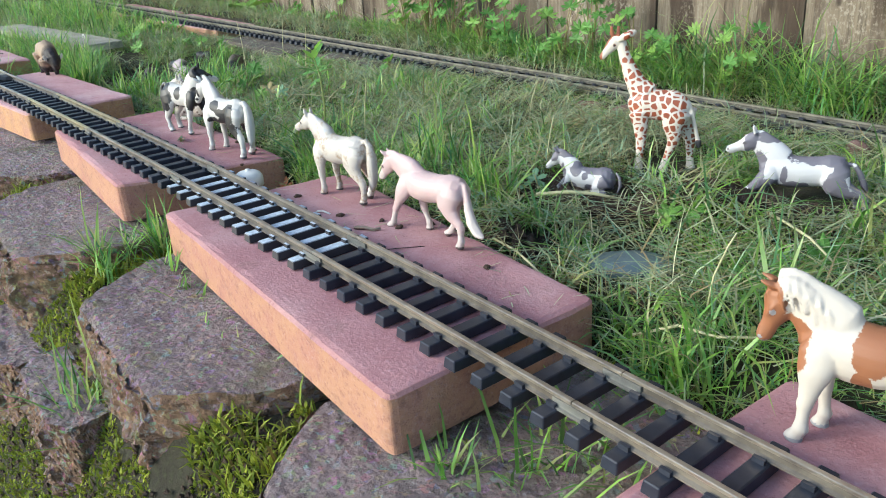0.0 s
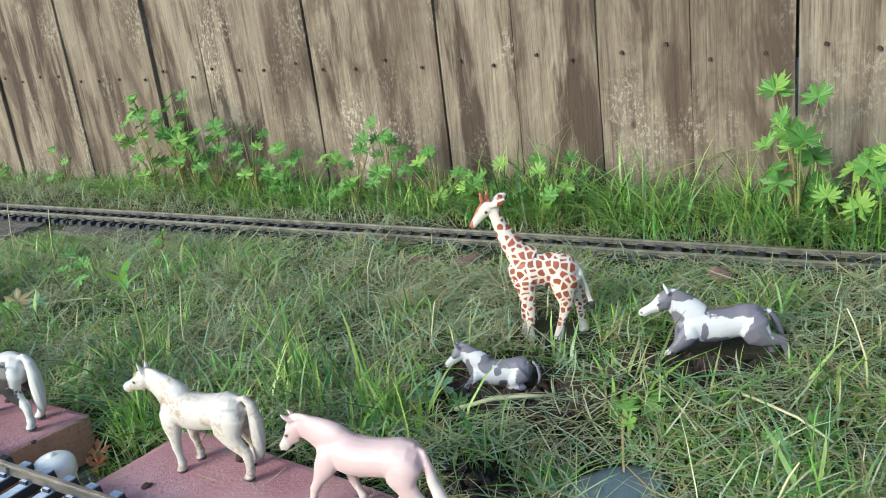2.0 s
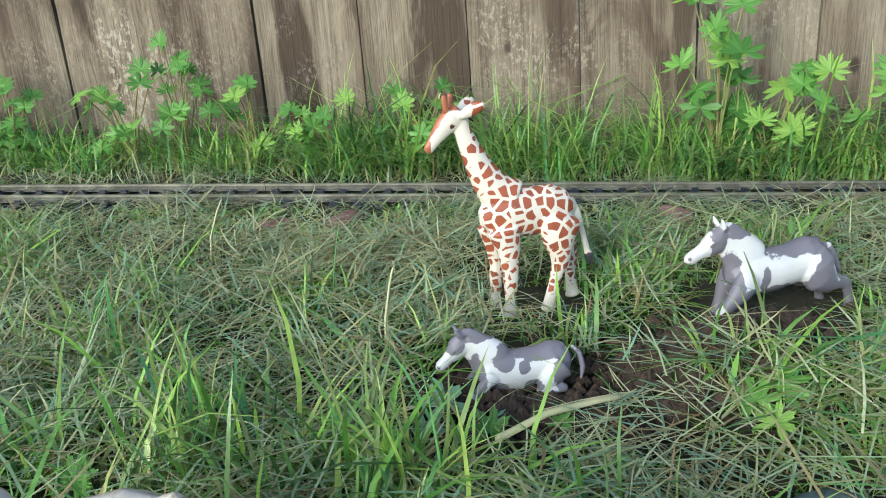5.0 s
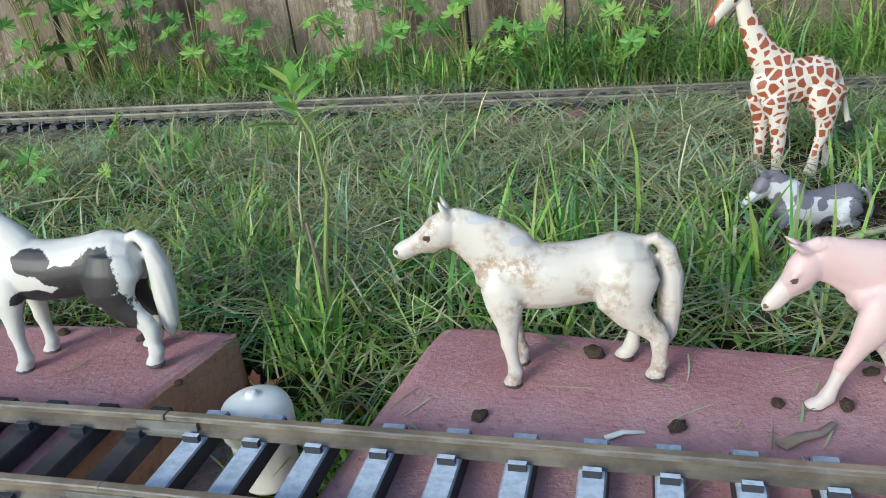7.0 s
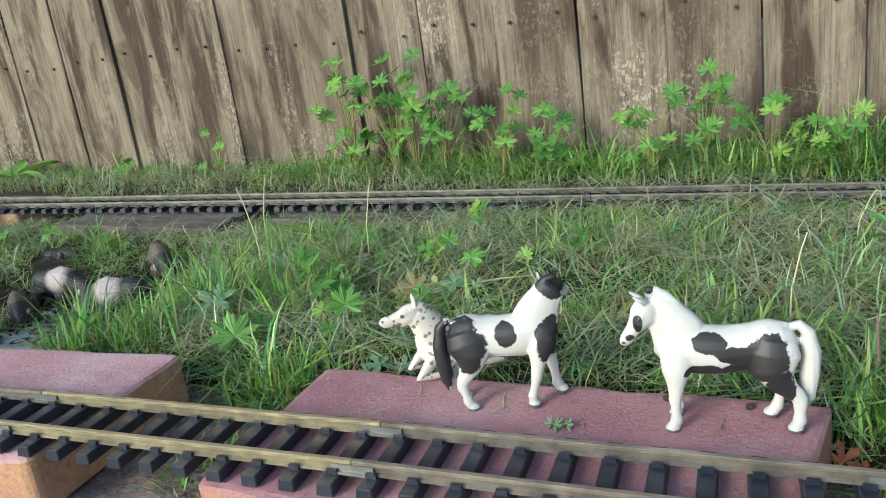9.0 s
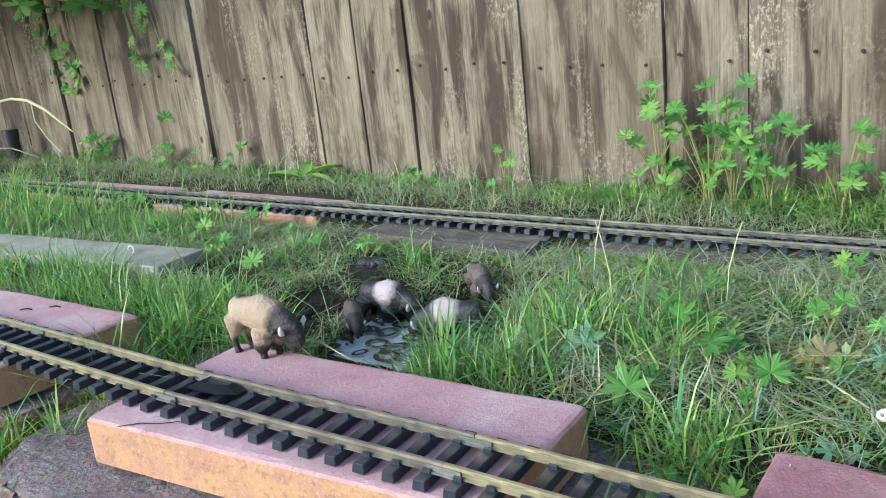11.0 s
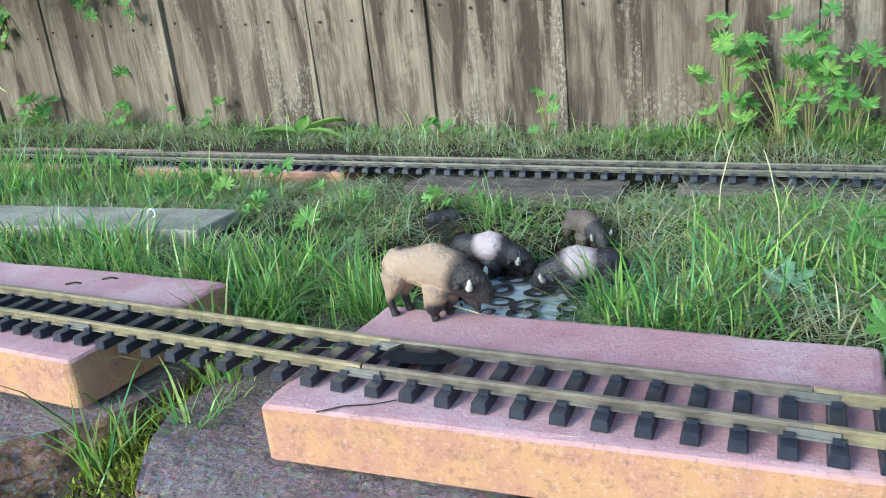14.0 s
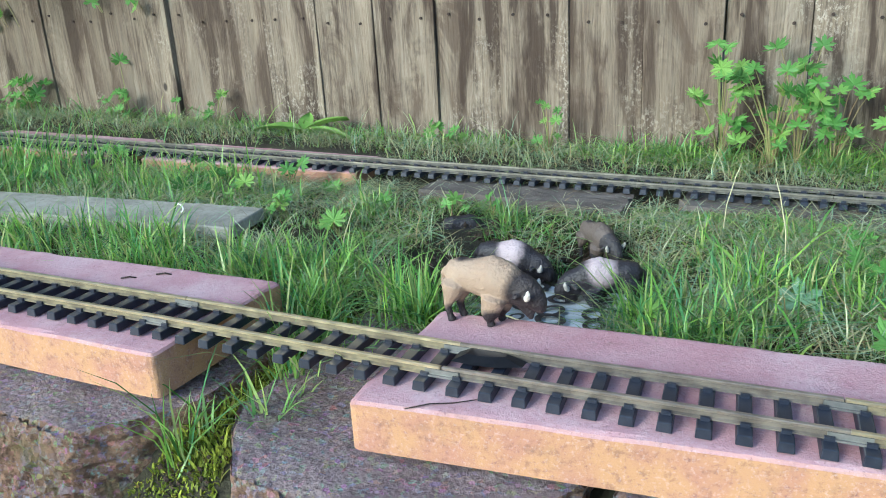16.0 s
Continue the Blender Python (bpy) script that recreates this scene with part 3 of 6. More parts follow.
def coat(name, base, mark, hoof, dirt=None, dirt_amount=0.5, ragged=0.3, rough=0.5, belly=None, grain=0.0, soft=0.035):
    """Painted vinyl: base coat, ragged-edged marks, tinted hooves and muzzle, optional soiling."""
    m, nt, bsdf = blank(name)
    v = coords(nt)
    wob = calc(nt, "MULTIPLY", calc(nt, "SUBTRACT", noisy(nt, v, 75.0, 5.0, 0.68), 0.5), ragged * 2.8)
    mask = ramp(nt, calc(nt, "ADD", attribute(nt, "patch"), wob), 0.015 - soft, 0.015 + soft)
    tone = noisy(nt, v, 48.0, 3.0)
    col = mixed(nt, ramp(nt, tone, 0.3, 0.7, 0.0, 0.35), base, belly or tuple(0.86 * c for c in base))
    if dirt:
        blot = calc(nt, "MULTIPLY", ramp(nt, noisy(nt, v, 42.0, 3.0), 0.44, 0.58), ramp(nt, noisy(nt, v, 260.0, 4.0, 0.7), 0.42, 0.56))
        col = mixed(nt, calc(nt, "MULTIPLY", blot, dirt_amount), col, dirt)
    col = mixed(nt, mask, col, mark)
    col = mixed(nt, ramp(nt, attribute(nt, "tint"), 0.4, 0.6), col, hoof)
    finish(nt, bsdf, col, rough, noisy(nt, v, 420.0 if not grain else grain, 4.0, 0.7), 0.25 if not grain else 0.9, 0.0006 if not grain else 0.0012)
    return m


def giraffe_coat():
    m, nt, bsdf = blank("giraffe_coat")
    v = coords(nt)
    warp = nt.nodes.new("ShaderNodeVectorMath")
    sc = nt.nodes.new("ShaderNodeTexNoise")
    sc.inputs["Scale"].default_value = 45
    nt.links.new(v, sc.inputs["Vector"])
    k = nt.nodes.new("ShaderNodeVectorMath")
    k.operation = "SCALE"
    nt.links.new(sc.outputs["Color"], k.inputs[0])
    k.inputs["Scale"].default_value = 0.006
    nt.links.new(v, warp.inputs[0])
    nt.links.new(k.outputs[0], warp.inputs[1])
    edges = []
    for s in (112.0, 165.0):
        vo = nt.nodes.new("ShaderNodeTexVoronoi")
        vo.feature = "DISTANCE_TO_EDGE"
        vo.inputs["Scale"].default_value = s
        vo.inputs["Randomness"].default_value = 0.75
        nt.links.new(warp.outputs[0], vo.inputs["Vector"])
        edges.append(vo.outputs["Distance"])
    legs = attribute(nt, "patch")
    big, small = ramp(nt, edges[0], 0.12, 0.135), ramp(nt, edges[1], 0.15, 0.17)
    pick = ramp(nt, legs, -0.02, 0.02)
    spot = calc(nt, "ADD", calc(nt, "MULTIPLY", big, calc(nt, "SUBTRACT", 1.0, pick)), calc(nt, "MULTIPLY", small, pick))
    tint = attribute(nt, "tint")
    spot = calc(nt, "MULTIPLY", spot, ramp(nt, tint, -0.6, -0.4))
    brown = mixed(nt, ramp(nt, noisy(nt, v, 60.0), 0.35, 0.65), (0.30, 0.072, 0.03), (0.22, 0.06, 0.033))
    col = mixed(nt, spot, (0.58, 0.53, 0.47), brown)
    col = mixed(nt, ramp(nt, tint, 0.4, 0.6), col, (0.30, 0.10, 0.05))
    col = mixed(nt, ramp(nt, tint, 1.4, 1.6), col, (0.03, 0.03, 0.035))
    finish(nt, bsdf, col, 0.42, noisy(nt, v, 400.0), 0.2, 0.0005)
    return m


def turned(pts, cx, cz, deg):
    """Rows of a sweep turned in the x-z plane round a joint (positive lifts what lies ahead)."""
    c, s = math.cos(radians(deg)), math.sin(radians(deg))
    return [(cx + (p[0] - cx) * c - (p[2] - cz) * s, p[1], cz + (p[0] - cx) * s + (p[2] - cz) * c, *p[3:]) for p in pts]


def swung(pts, cy, cx, deg):
    """Rows turned in plan round (cx, cy): a head that looks aside."""
    c, s = math.cos(radians(deg)), math.sin(radians(deg))
    return [(cx + (p[0] - cx) * c - (p[1] - cy) * s, cy + (p[0] - cx) * s + (p[1] - cy) * c, *p[2:]) for p in pts]


def pivoted(pts, neck, head, aside, stretch):
    """Rows of the head, set by the neck's lift, the head's nod and its turn aside."""
    q = turned(pts, 0.68, 1.12, head)
    if aside:
        q = swung(q, 0, 0.64, aside)
    return [(p[0] * stretch, *p[1:]) for p in turned(q, 0.36, 0.85, neck)]


def horse_upper(neck=0.0, head=0.0, stretch=1.0, aside=0.0, plump=1.0, thick=1.0, mane="short", side=1, **_):
    """Trunk, neck, head, ears and mane of a horse facing +x, withers 1 high."""
    p_, k_ = plump, thick
    body = [(-0.575, 0, 0.80, .05, .06), (-0.545, 0, 0.80, .12, .135), (-0.46, 0, 0.79, .17 * p_, .205), (-0.34, 0, 0.785, .188 * p_, .228), (-0.22, 0, 0.77, .178 * p_, .212), (-0.10, 0, 0.757, .182 * p_, .212), (0.05, 0, 0.745, .192 * p_, .226), (0.20, 0, 0.755, .185 * p_, .232), (0.34, 0, 0.778, .165, .232), (0.45, 0, 0.775, .135, .19), (0.53, 0, 0.755, .10, .115), (0.555, 0, 0.745, .05, .06)]
    back = [(-0.50, 0, 0.955, .04, .03), (-0.36, 0, 0.985, .07, .03), (-0.2, 0, 0.96, .05, .022), (0.05, 0, 0.945, .05, .022), (0.22, 0, 0.975, .045, .03), (0.36, 0, 1.01, .05, .04)]
    nk = [(0.14, 0, 0.82, .09, .13), (0.24, 0, 0.845, .115, .18), (0.34, 0, 0.895, .125, .215 * k_), (0.44, 0, 0.97, .108, .20 * k_), (0.53, 0, 1.035, .090, .172 * k_), (0.62, 0, 1.085, .076, .145 * k_), (0.70, 0, 1.115, .066, .118)]
    throat = [(0.50, 0, 0.78, .075, .07), (0.56, 0, 0.87, .055, .06), (0.64, 0, 0.955, .046, .05), (0.72, 0, 1.01, .04, .045)]
    hd = [(0.70, 0, 1.13, .064, .09), (0.745, 0, 1.112, .078, .115), (0.80, 0, 1.07, .082, .122), (0.85, 0, 1.04, .074, .098), (0.905, 0, 1.012, .058, .076), (0.965, 0, 0.98, .049, .064), (1.02, 0, 0.952, .050, .062), (1.06, 0, 0.93, .047, .054), (1.088, 0, 0.915, .034, .036)]
    brow = [(0.80, -0.062, 1.105, .02, .02), (0.86, -0.066, 1.085, .024, .024), (0.91, -0.050, 1.05, .016, .016)]
    chin = [(0.80, 0, 0.965, .04, .03), (0.92, 0, 0.945, .03, .022), (1.02, 0, 0.90, .034, .024), (1.05, 0, 0.885, .02, .015)]
    head_rows = [hd, brow, [(p[0], -p[1], *p[2:]) for p in brow], chin]
    for s in (-1, 1):
        head_rows.append([(0.735, s * 0.046, 1.195, .028, .028), (0.76, s * 0.056, 1.25, .036, .022), (0.78, s * 0.062, 1.285, .024, .016), (0.795, s * 0.06, 1.315, .007, .007)])
        head_rows.append([(1.055, s * 0.036, 0.955, .016, .018), (1.075, s * 0.034, 0.942, .012, .014)])
    crest = [(0.76, 1.225), (0.68, 1.245), (0.59, 1.225), (0.50, 1.18), (0.41, 1.12), (0.32, 1.055), (0.24, 0.995)]
    hair = []
    if mane == "short":
        hair.append([(x, 0, z - 0.02, .026, .03) for x, z in crest])
        for k in range(13):
            i, f = divmod(k / 2.2, 1.0)
            (xa, za), (xb, zb) = crest[int(i)], crest[int(i) + 1]
            x, z = xa + (xb - xa) * f, za + (zb - za) * f
            hair.append([(x + .02, 0, z - .02, .02, .022), (x - 0.005, side * .02, z + .006, .02, .018), (x - 0.03, side * 0.05, z - 0.05, .012, .012)])
    else:
        hair.append([(x, 0, z - 0.005, .034, .04) for x, z in crest])
        for k in range(25):
            i, f = divmod(k / 4.3, 1.0)
            (xa, za), (xb, zb) = crest[int(i)], crest[int(i) + 1]
            x, z, w = xa + (xb - xa) * f, za + (zb - za) * f, 0.012 + 0.003 * math.sin(k * 2.3)
            drop = 0.20 + 0.05 * math.sin(k * 1.7)
            hair.append([(x + .01, 0, z + .005, w, w), (x - .005, side * .065, z - .03, w * 1.2, w), (x - .03, side * .105, z - drop * 0.55, w * 1.2, w), (x - .06, side * .115, z - drop, w * 0.5, w * 0.4)])
        if mane == "long":
            for k in range(4):
                head_rows.append([(0.74, (k - 1.5) * .02, 1.235, .018, .018), (0.82, (k - 1.5) * .024, 1.19, .018, .016), (0.88, (k - 1.5) * .022, 1.10, .010, .008)])
    out = [[(p[0] * stretch, *p[1:]) for p in q] for q in (body, back)]
    out += [[(p[0] * stretch, *p[1:]) for p in turned(q, 0.36, 0.85, neck)] for q in [nk, throat] + hair]
    return out + [pivoted(q, neck, head, aside, stretch) for q in head_rows]


def hair_tail(spine, strands=7, wide=0.05, seed=1):
    """A tail of several locks that follow one spine."""
    r, out = random.Random(seed), []
    n = len(spine) - 1
    out.append([(x, y, z, w * 0.8, w * 0.8) for x, y, z, w in spine])
    for k in range(strands):
        a, reach = 2 * math.pi * k / strands, r.uniform(0.85, 1.05)
        row = []
        for j, (x, y, z, w) in enumerate(spine):
            q = wide * (w / 0.06) * (0.35 + 0.65 * j / n)
            thin = w * 0.42 * (1.0 if j < n else 0.45)
            row.append((x + q * math.cos(a + 0.25 * j), y + q * math.sin(a + 0.25 * j), z + (1 - reach) * 0.2 * j / n, thin, thin))
        out.append(row)
    return out


TAILS = {
    "long": [(-0.53, 0, 0.95, .04), (-0.59, 0, 0.96, .055), (-0.66, 0, 0.89, .074), (-0.685, 0, 0.70, .090), (-0.675, 0, 0.48, .088), (-0.655, 0, 0.28, .066), (-0.64, 0, 0.17, .024)],
    "flow": [(-0.53, 0, 0.93, .03), (-0.575, 0, 0.90, .042), (-0.61, 0.02, 0.76, .055), (-0.65, 0.04, 0.56, .070), (-0.73, 0.07, 0.38, .082), (-0.84, 0.10, 0.27, .070), (-0.93, 0.12, 0.25, .03)],
    "fly": [(-0.56, 0, 0.90, .03), (-0.64, 0, 0.88, .042), (-0.71, 0, 0.77, .05), (-0.78, 0, 0.60, .045), (-0.83, 0, 0.50, .02)],
}


def horse_parts(legs=(0, 0, 0, 0), bends=(0, 0, 0, 0), tail="long", planted=True, stretch=1.0, **form):
    """The whole horse. legs: swing of the fore and hind pairs, local -y side first in each pair."""
    limbs = []
    for k, (sy, fore) in enumerate(((-1, True), (1, True), (-1, False), (1, False))):
        a, b = legs[k], bends[k]
        if fore:
            hi = [(0.385, sy * .085, .86, .05, .08), (0.395, sy * .115, .74, .070, .130), (0.40, sy * .135, .60, .070, .108), (0.41, sy * .14, .47, .054, .068), (0.418, sy * .14, .36, .050, .054), (0.424, sy * .14, .32, .052, .056)]
            lo = [(0.424, sy * .14, .33, .050, .055), (0.42, sy * .14, .27, .041, .044), (0.418, sy * .14, .18, .037, .040), (0.414, sy * .14, .115, .048, .052), (0.43, sy * .14, .075, .042, .045), (0.445, sy * .14, .045, .052, .056), (0.452, sy * .14, .014, .060, .066)]
            joint, root = (0.424, .32), (0.395, .74)
        else:
            hi = [(-0.41, sy * .09, .86, .09, .15), (-0.39, sy * .115, .74, .105, .19), (-0.36, sy * .135, .60, .092, .165), (-0.41, sy * .14, .49, .068, .112), (-0.48, sy * .14, .40, .052, .072), (-0.545, sy * .14, .33, .046, .062)]
            lo = [(-0.55, sy * .14, .345, .042, .052), (-0.545, sy * .14, .29, .045, .056), (-0.535, sy * .14, .19, .037, .041), (-0.53, sy * .14, .115, .048, .053), (-0.512, sy * .14, .075, .042, .046), (-0.495, sy * .14, .045, .052, .056), (-0.488, sy * .14, .014, .060, .066)]
            joint, root = (-0.545, .33), (-0.39, .76)
        pair = [turned(hi, *root, a), turned(turned(lo, *joint, b), *root, a)]
        low_, top_ = min(p[2] for p in pair[1]), root[1]
        k_z = (top_ - 0.014) / (top_ - low_) if planted else 1.0
        limbs += [[(p[0], p[1], top_ - (top_ - p[2]) * k_z, p[3] * 1.12, p[4] * 1.12) for p in q] for q in pair]
    limbs += hair_tail(TAILS[tail], 9, wide=0.042)
    return horse_upper(stretch=stretch, **form) + [[(p[0] * stretch, *p[1:]) for p in q] for q in limbs]


def hooves(limit=0.04, neck=0.0, head=0.0, aside=0.0, stretch=1.0, drop=0.0):
    """Mask of what is painted dark: hooves, eyes and nostrils."""
    def f(u):
        t = np.where(u[:, 2] < limit, 1.0, 0.0)
        for px, py, pz, r in ((0.868, 0.078, 1.06, 0.026), (0.868, -0.078, 1.06, 0.026), (1.08, 0.042, 0.945, 0.020), (1.08, -0.042, 0.945, 0.020)):
            c = pivoted([(px, py, pz)], neck, head, aside, stretch)[0]
            t = np.maximum(t, np.where((u[:, 0] - c[0]) ** 2 + (u[:, 1] - c[1]) ** 2 + (u[:, 2] - c[2] + drop) ** 2 < r * r, 1.0, 0.0))
        return t
    return f


def stand(x, y, turn, lift=0.0, tip=0.0):
    return pose(x, y, top_of(x) + lift, 0, tip, turn)


WHITE = coat("white_coat", (0.50, 0.465, 0.425), (0.40, 0.40, 0.42), (0.06, 0.05, 0.05), (0.27, 0.18, 0.11), 0.85)
PINK = coat("pink_coat", (0.50, 0.37, 0.365), (0.52, 0.45, 0.42), (0.10, 0.075, 0.07), (0.54, 0.33, 0.35), 0.35)
PINTO = coat("pinto_coat", (0.54, 0.525, 0.50), (0.021, 0.020, 0.022), (0.09, 0.09, 0.10), ragged=0.5)
GREYPINTO = coat("grey_pinto_coat", (0.57, 0.56, 0.57), (0.15, 0.14, 0.17), (0.13, 0.12, 0.13), ragged=0.5)
CHESTNUT = coat("chestnut_pinto_coat", (0.54, 0.49, 0.43), (0.28, 0.115, 0.055), (0.30, 0.30, 0.31))
SPOTTED = coat("spotted_coat", (0.62, 0.58, 0.52), (0.20, 0.16, 0.14), (0.12, 0.1, 0.1), (0.34, 0.27, 0.22), 0.4, 0.2)
BISON = coat("bison_coat", (0.30, 0.21, 0.145), (0.022, 0.016, 0.017), (0.60, 0.56, 0.48), ragged=0.14, rough=0.6, belly=(0.46, 0.36, 0.26), grain=420.0, soft=0.2)
DARK_BISON = coat("dark_bison_coat", (0.020, 0.017, 0.021), (0.42, 0.34, 0.35), (0.45, 0.42, 0.38), ragged=0.25, rough=0.5, grain=260.0, soft=0.3)
CALF = coat("calf_coat", (0.11, 0.085, 0.07), (0.03, 0.026, 0.028), (0.4, 0.38, 0.33), ragged=0.2, rough=0.6, grain=260.0)


def toy_horse(size, at, material, label, marks, limit=0.04, **form):
    """One moulded horse; its form gives the neck, head, legs and tail."""
    turn = {k: form[k] for k in ("neck", "head", "aside", "stretch") if k in form}
    return figure("toy_horse", horse_parts(**form), marks, size, at, material, label, "toy horse", extra=hooves(limit, **turn))


# white mare on the second paver
toy_horse(0.0705, stand(-0.710, 0.438, 190), WHITE, "white toy horse with brown stains and full tail, on red paver", [(0.50, 1.20, 0.10, 0.035, 0), (0.28, 1.04, 0.05, 0.03, 0)], neck=4, head=2, legs=(-9, -5, 8, -5), stretch=1.0)
# pink mare, walking
toy_horse(0.0655, stand(-0.549, 0.441, 187), PINK, "pale pink toy horse walking, white tail, on red paver", [(-0.95, 0.42, 0.24, 0.50, 0), (0.0, -0.1, 2.2, 0.42, 0), (1.12, 0.82, 0.10, 0.12, 0)], neck=-10, head=-15, legs=(-15, 26, 34, -5), bends=(-6, -4, -10, 0), tail="flow", stretch=1.15, plump=1.15)
# two black and white pintos
toy_horse(0.0740, stand(-0.969, 0.416, 189), PINTO, "white toy horse with charcoal patches and white tail, on paver", [(0.13, 0.87, 0.15, 0.09, 0), (-0.34, 0.76, 0.18, 0.20, 0), (-0.08, 0.76, 0.17, 0.08, 0), (0.17, 0.60, 0.19, 0.075, 0), (-0.2, 0.60, 0.26, 0.09, 0), (-0.44, 0.44, 0.12, 0.20, 0), (0.72, 1.06, 0.04, 0.08, 0), (0.62, 1.36, 0.05, 0.06, 0), (0.80, 0.92, 0.04, 0.03, 0)], neck=20, head=-46, aside=20, legs=(-3, 0, 8, -4), stretch=1.04, mane="tousled", side=-1)
toy_horse(0.0715, stand(-1.121, 0.414, 16), PINTO, "black and white toy horse with black head and rump, on paver", [(-0.42, 0.74, 0.26, 0.28, 0), (-0.68, 0.6, 0.15, 0.5, 0), (0.04, 0.82, 0.11, 0.12, 0), (0.48, 0.72, 0.15, 0.26, 0), (0.02, 0.53, 0.14, 0.05, 0), (0.58, 1.32, 0.19, 0.21, 0)], neck=24, head=-4, legs=(-15, 9, 8, 0), stretch=0.97, aside=76, thick=1.05, side=1)
# chestnut pinto
toy_horse(0.0800, stand(-0.130, 0.432, 196), CHESTNUT, "brown and white toy horse with cream mane, on paver", [(0.80, 0.98, 0.17, 0.30, 0), (0.60, 0.76, 0.17, 0.22, 0), (0.05, 0.86, 0.13, 0.2, 0), (-0.45, 0.78, 0.2, 0.3, 0), (0.10, 0.60, 0.07, 0.10, 0)], neck=2, head=-44, legs=(-6, 4, -4, 5), stretch=0.95, mane="long", thick=1.12, aside=8)
# galloping grey and white horse, feet in dug soil
toy_horse(0.0760, pose(-0.386, 0.813, -0.006, 0, 0, 208), GREYPINTO, "slate grey and white toy horse galloping in dug soil", [(0.72, 1.14, 0.09, 0.16, 0), (0.58, 0.82, 0.10, 0.24, 0), (0.46, 0.40, 0.28, 0.26, 0), (-0.25, 0.98, 0.46, 0.10, 0), (-0.42, 0.60, 0.16, 0.22, 0), (-0.6, 0.25, 0.4, 0.32, 0), (-0.50, 0.86, 0.12, 0.14, 0), (-0.8, 0.7, 0.22, 0.32, 0), (0.10, 0.56, 0.2, 0.09, 0), (0.44, 1.24, 0.28, 0.08, 0), (0.24, 0.72, 0.05, 0.14, 0)], 0.02, neck=14, head=-10, legs=(18, 44, -22, -36), bends=(-20, -30, 4, 10), planted=False, tail="fly", stretch=1.0, thick=1.05)


def lying_parts(**form):
    """A foal at rest: trunk low, legs folded under."""
    drop = [[(p[0], p[1], p[2] - 0.50, *p[3:]) for p in q] for q in horse_upper(**form)]
    for s in (-1, 1):
        drop.append([(0.34, s * .12, .28, .07, .10), (0.50, s * .16, .14, .05, .06), (0.60, s * .16, .06, .04, .045), (0.44, s * .17, .04, .035, .04), (0.34, s * .17, .04, .04, .045)])
        drop.append([(-0.40, s * .12, .28, .10, .17), (-0.22, s * .19, .16, .07, .09), (-0.12, s * .19, .07, .05, .05), (-0.34, s * .21, .05, .04, .045), (-0.42, s * .2, .05, .045, .05)])
    return drop + hair_tail([(-0.55, 0, 0.42, .03), (-0.63, 0.02, 0.34, .04), (-0.66, 0.05, 0.18, .04), (-0.62, 0.10, 0.06, .02)], 5, 0.02)


FOAL = dict(neck=10, head=-22, stretch=0.92)
figure("toy_foal", lying_parts(**FOAL), [(0.72, 0.74, 0.13, 0.20, 0), (0.44, 0.74, 0.26, 0.09, 0), (0.22, 0.44, 0.13, 0.13, 0), (0.02, 0.34, 0.07, 0.08, 0), (-0.20, 0.46, 0.34, 0.08, 0), (-0.48, 0.2, 0.2, 0.26, 0), (0.52, 0.30, 0.10, 0.22, 0), (0.30, 0.12, 0.12, 0.10, 0), (-0.08, 0.13, 0.1, 0.06, 0), (-0.7, 0.3, 0.12, 0.4, 0)], 0.0590, pose(-0.566, 0.676, 0.0245, 0, 0, 200), GREYPINTO, "grey and white toy foal lying in grass and soil", "toy foal", extra=hooves(-1, 10, -22, 0, 0.92, 0.5))
rnd = random.Random(8)
specks = [(rnd.uniform(-0.6, 0.8), rnd.uniform(0.0, 0.85), q, q, 0) for q in (rnd.uniform(0.010, 0.026) for k in range(130))]
figure("toy_foal", lying_parts(neck=30, head=-8, aside=-10, stretch=0.92), specks, 0.0730, stand(-1.176, 0.462, 222, 0.002), SPOTTED, "white toy foal with dark speckles lying at paver edge", "toy foal", extra=hooves(-1, 30, -8, -10, 0.92, 0.5))

# giraffe
K = 0.206


def gp(x, y, r, yy=0.0, w=None):
    """A sweep row from the figure's side view, in thousandths."""
    return (-(x - 500) * K, yy * K, (880 - y) * K, (w or r * 0.66) * K, r * K)


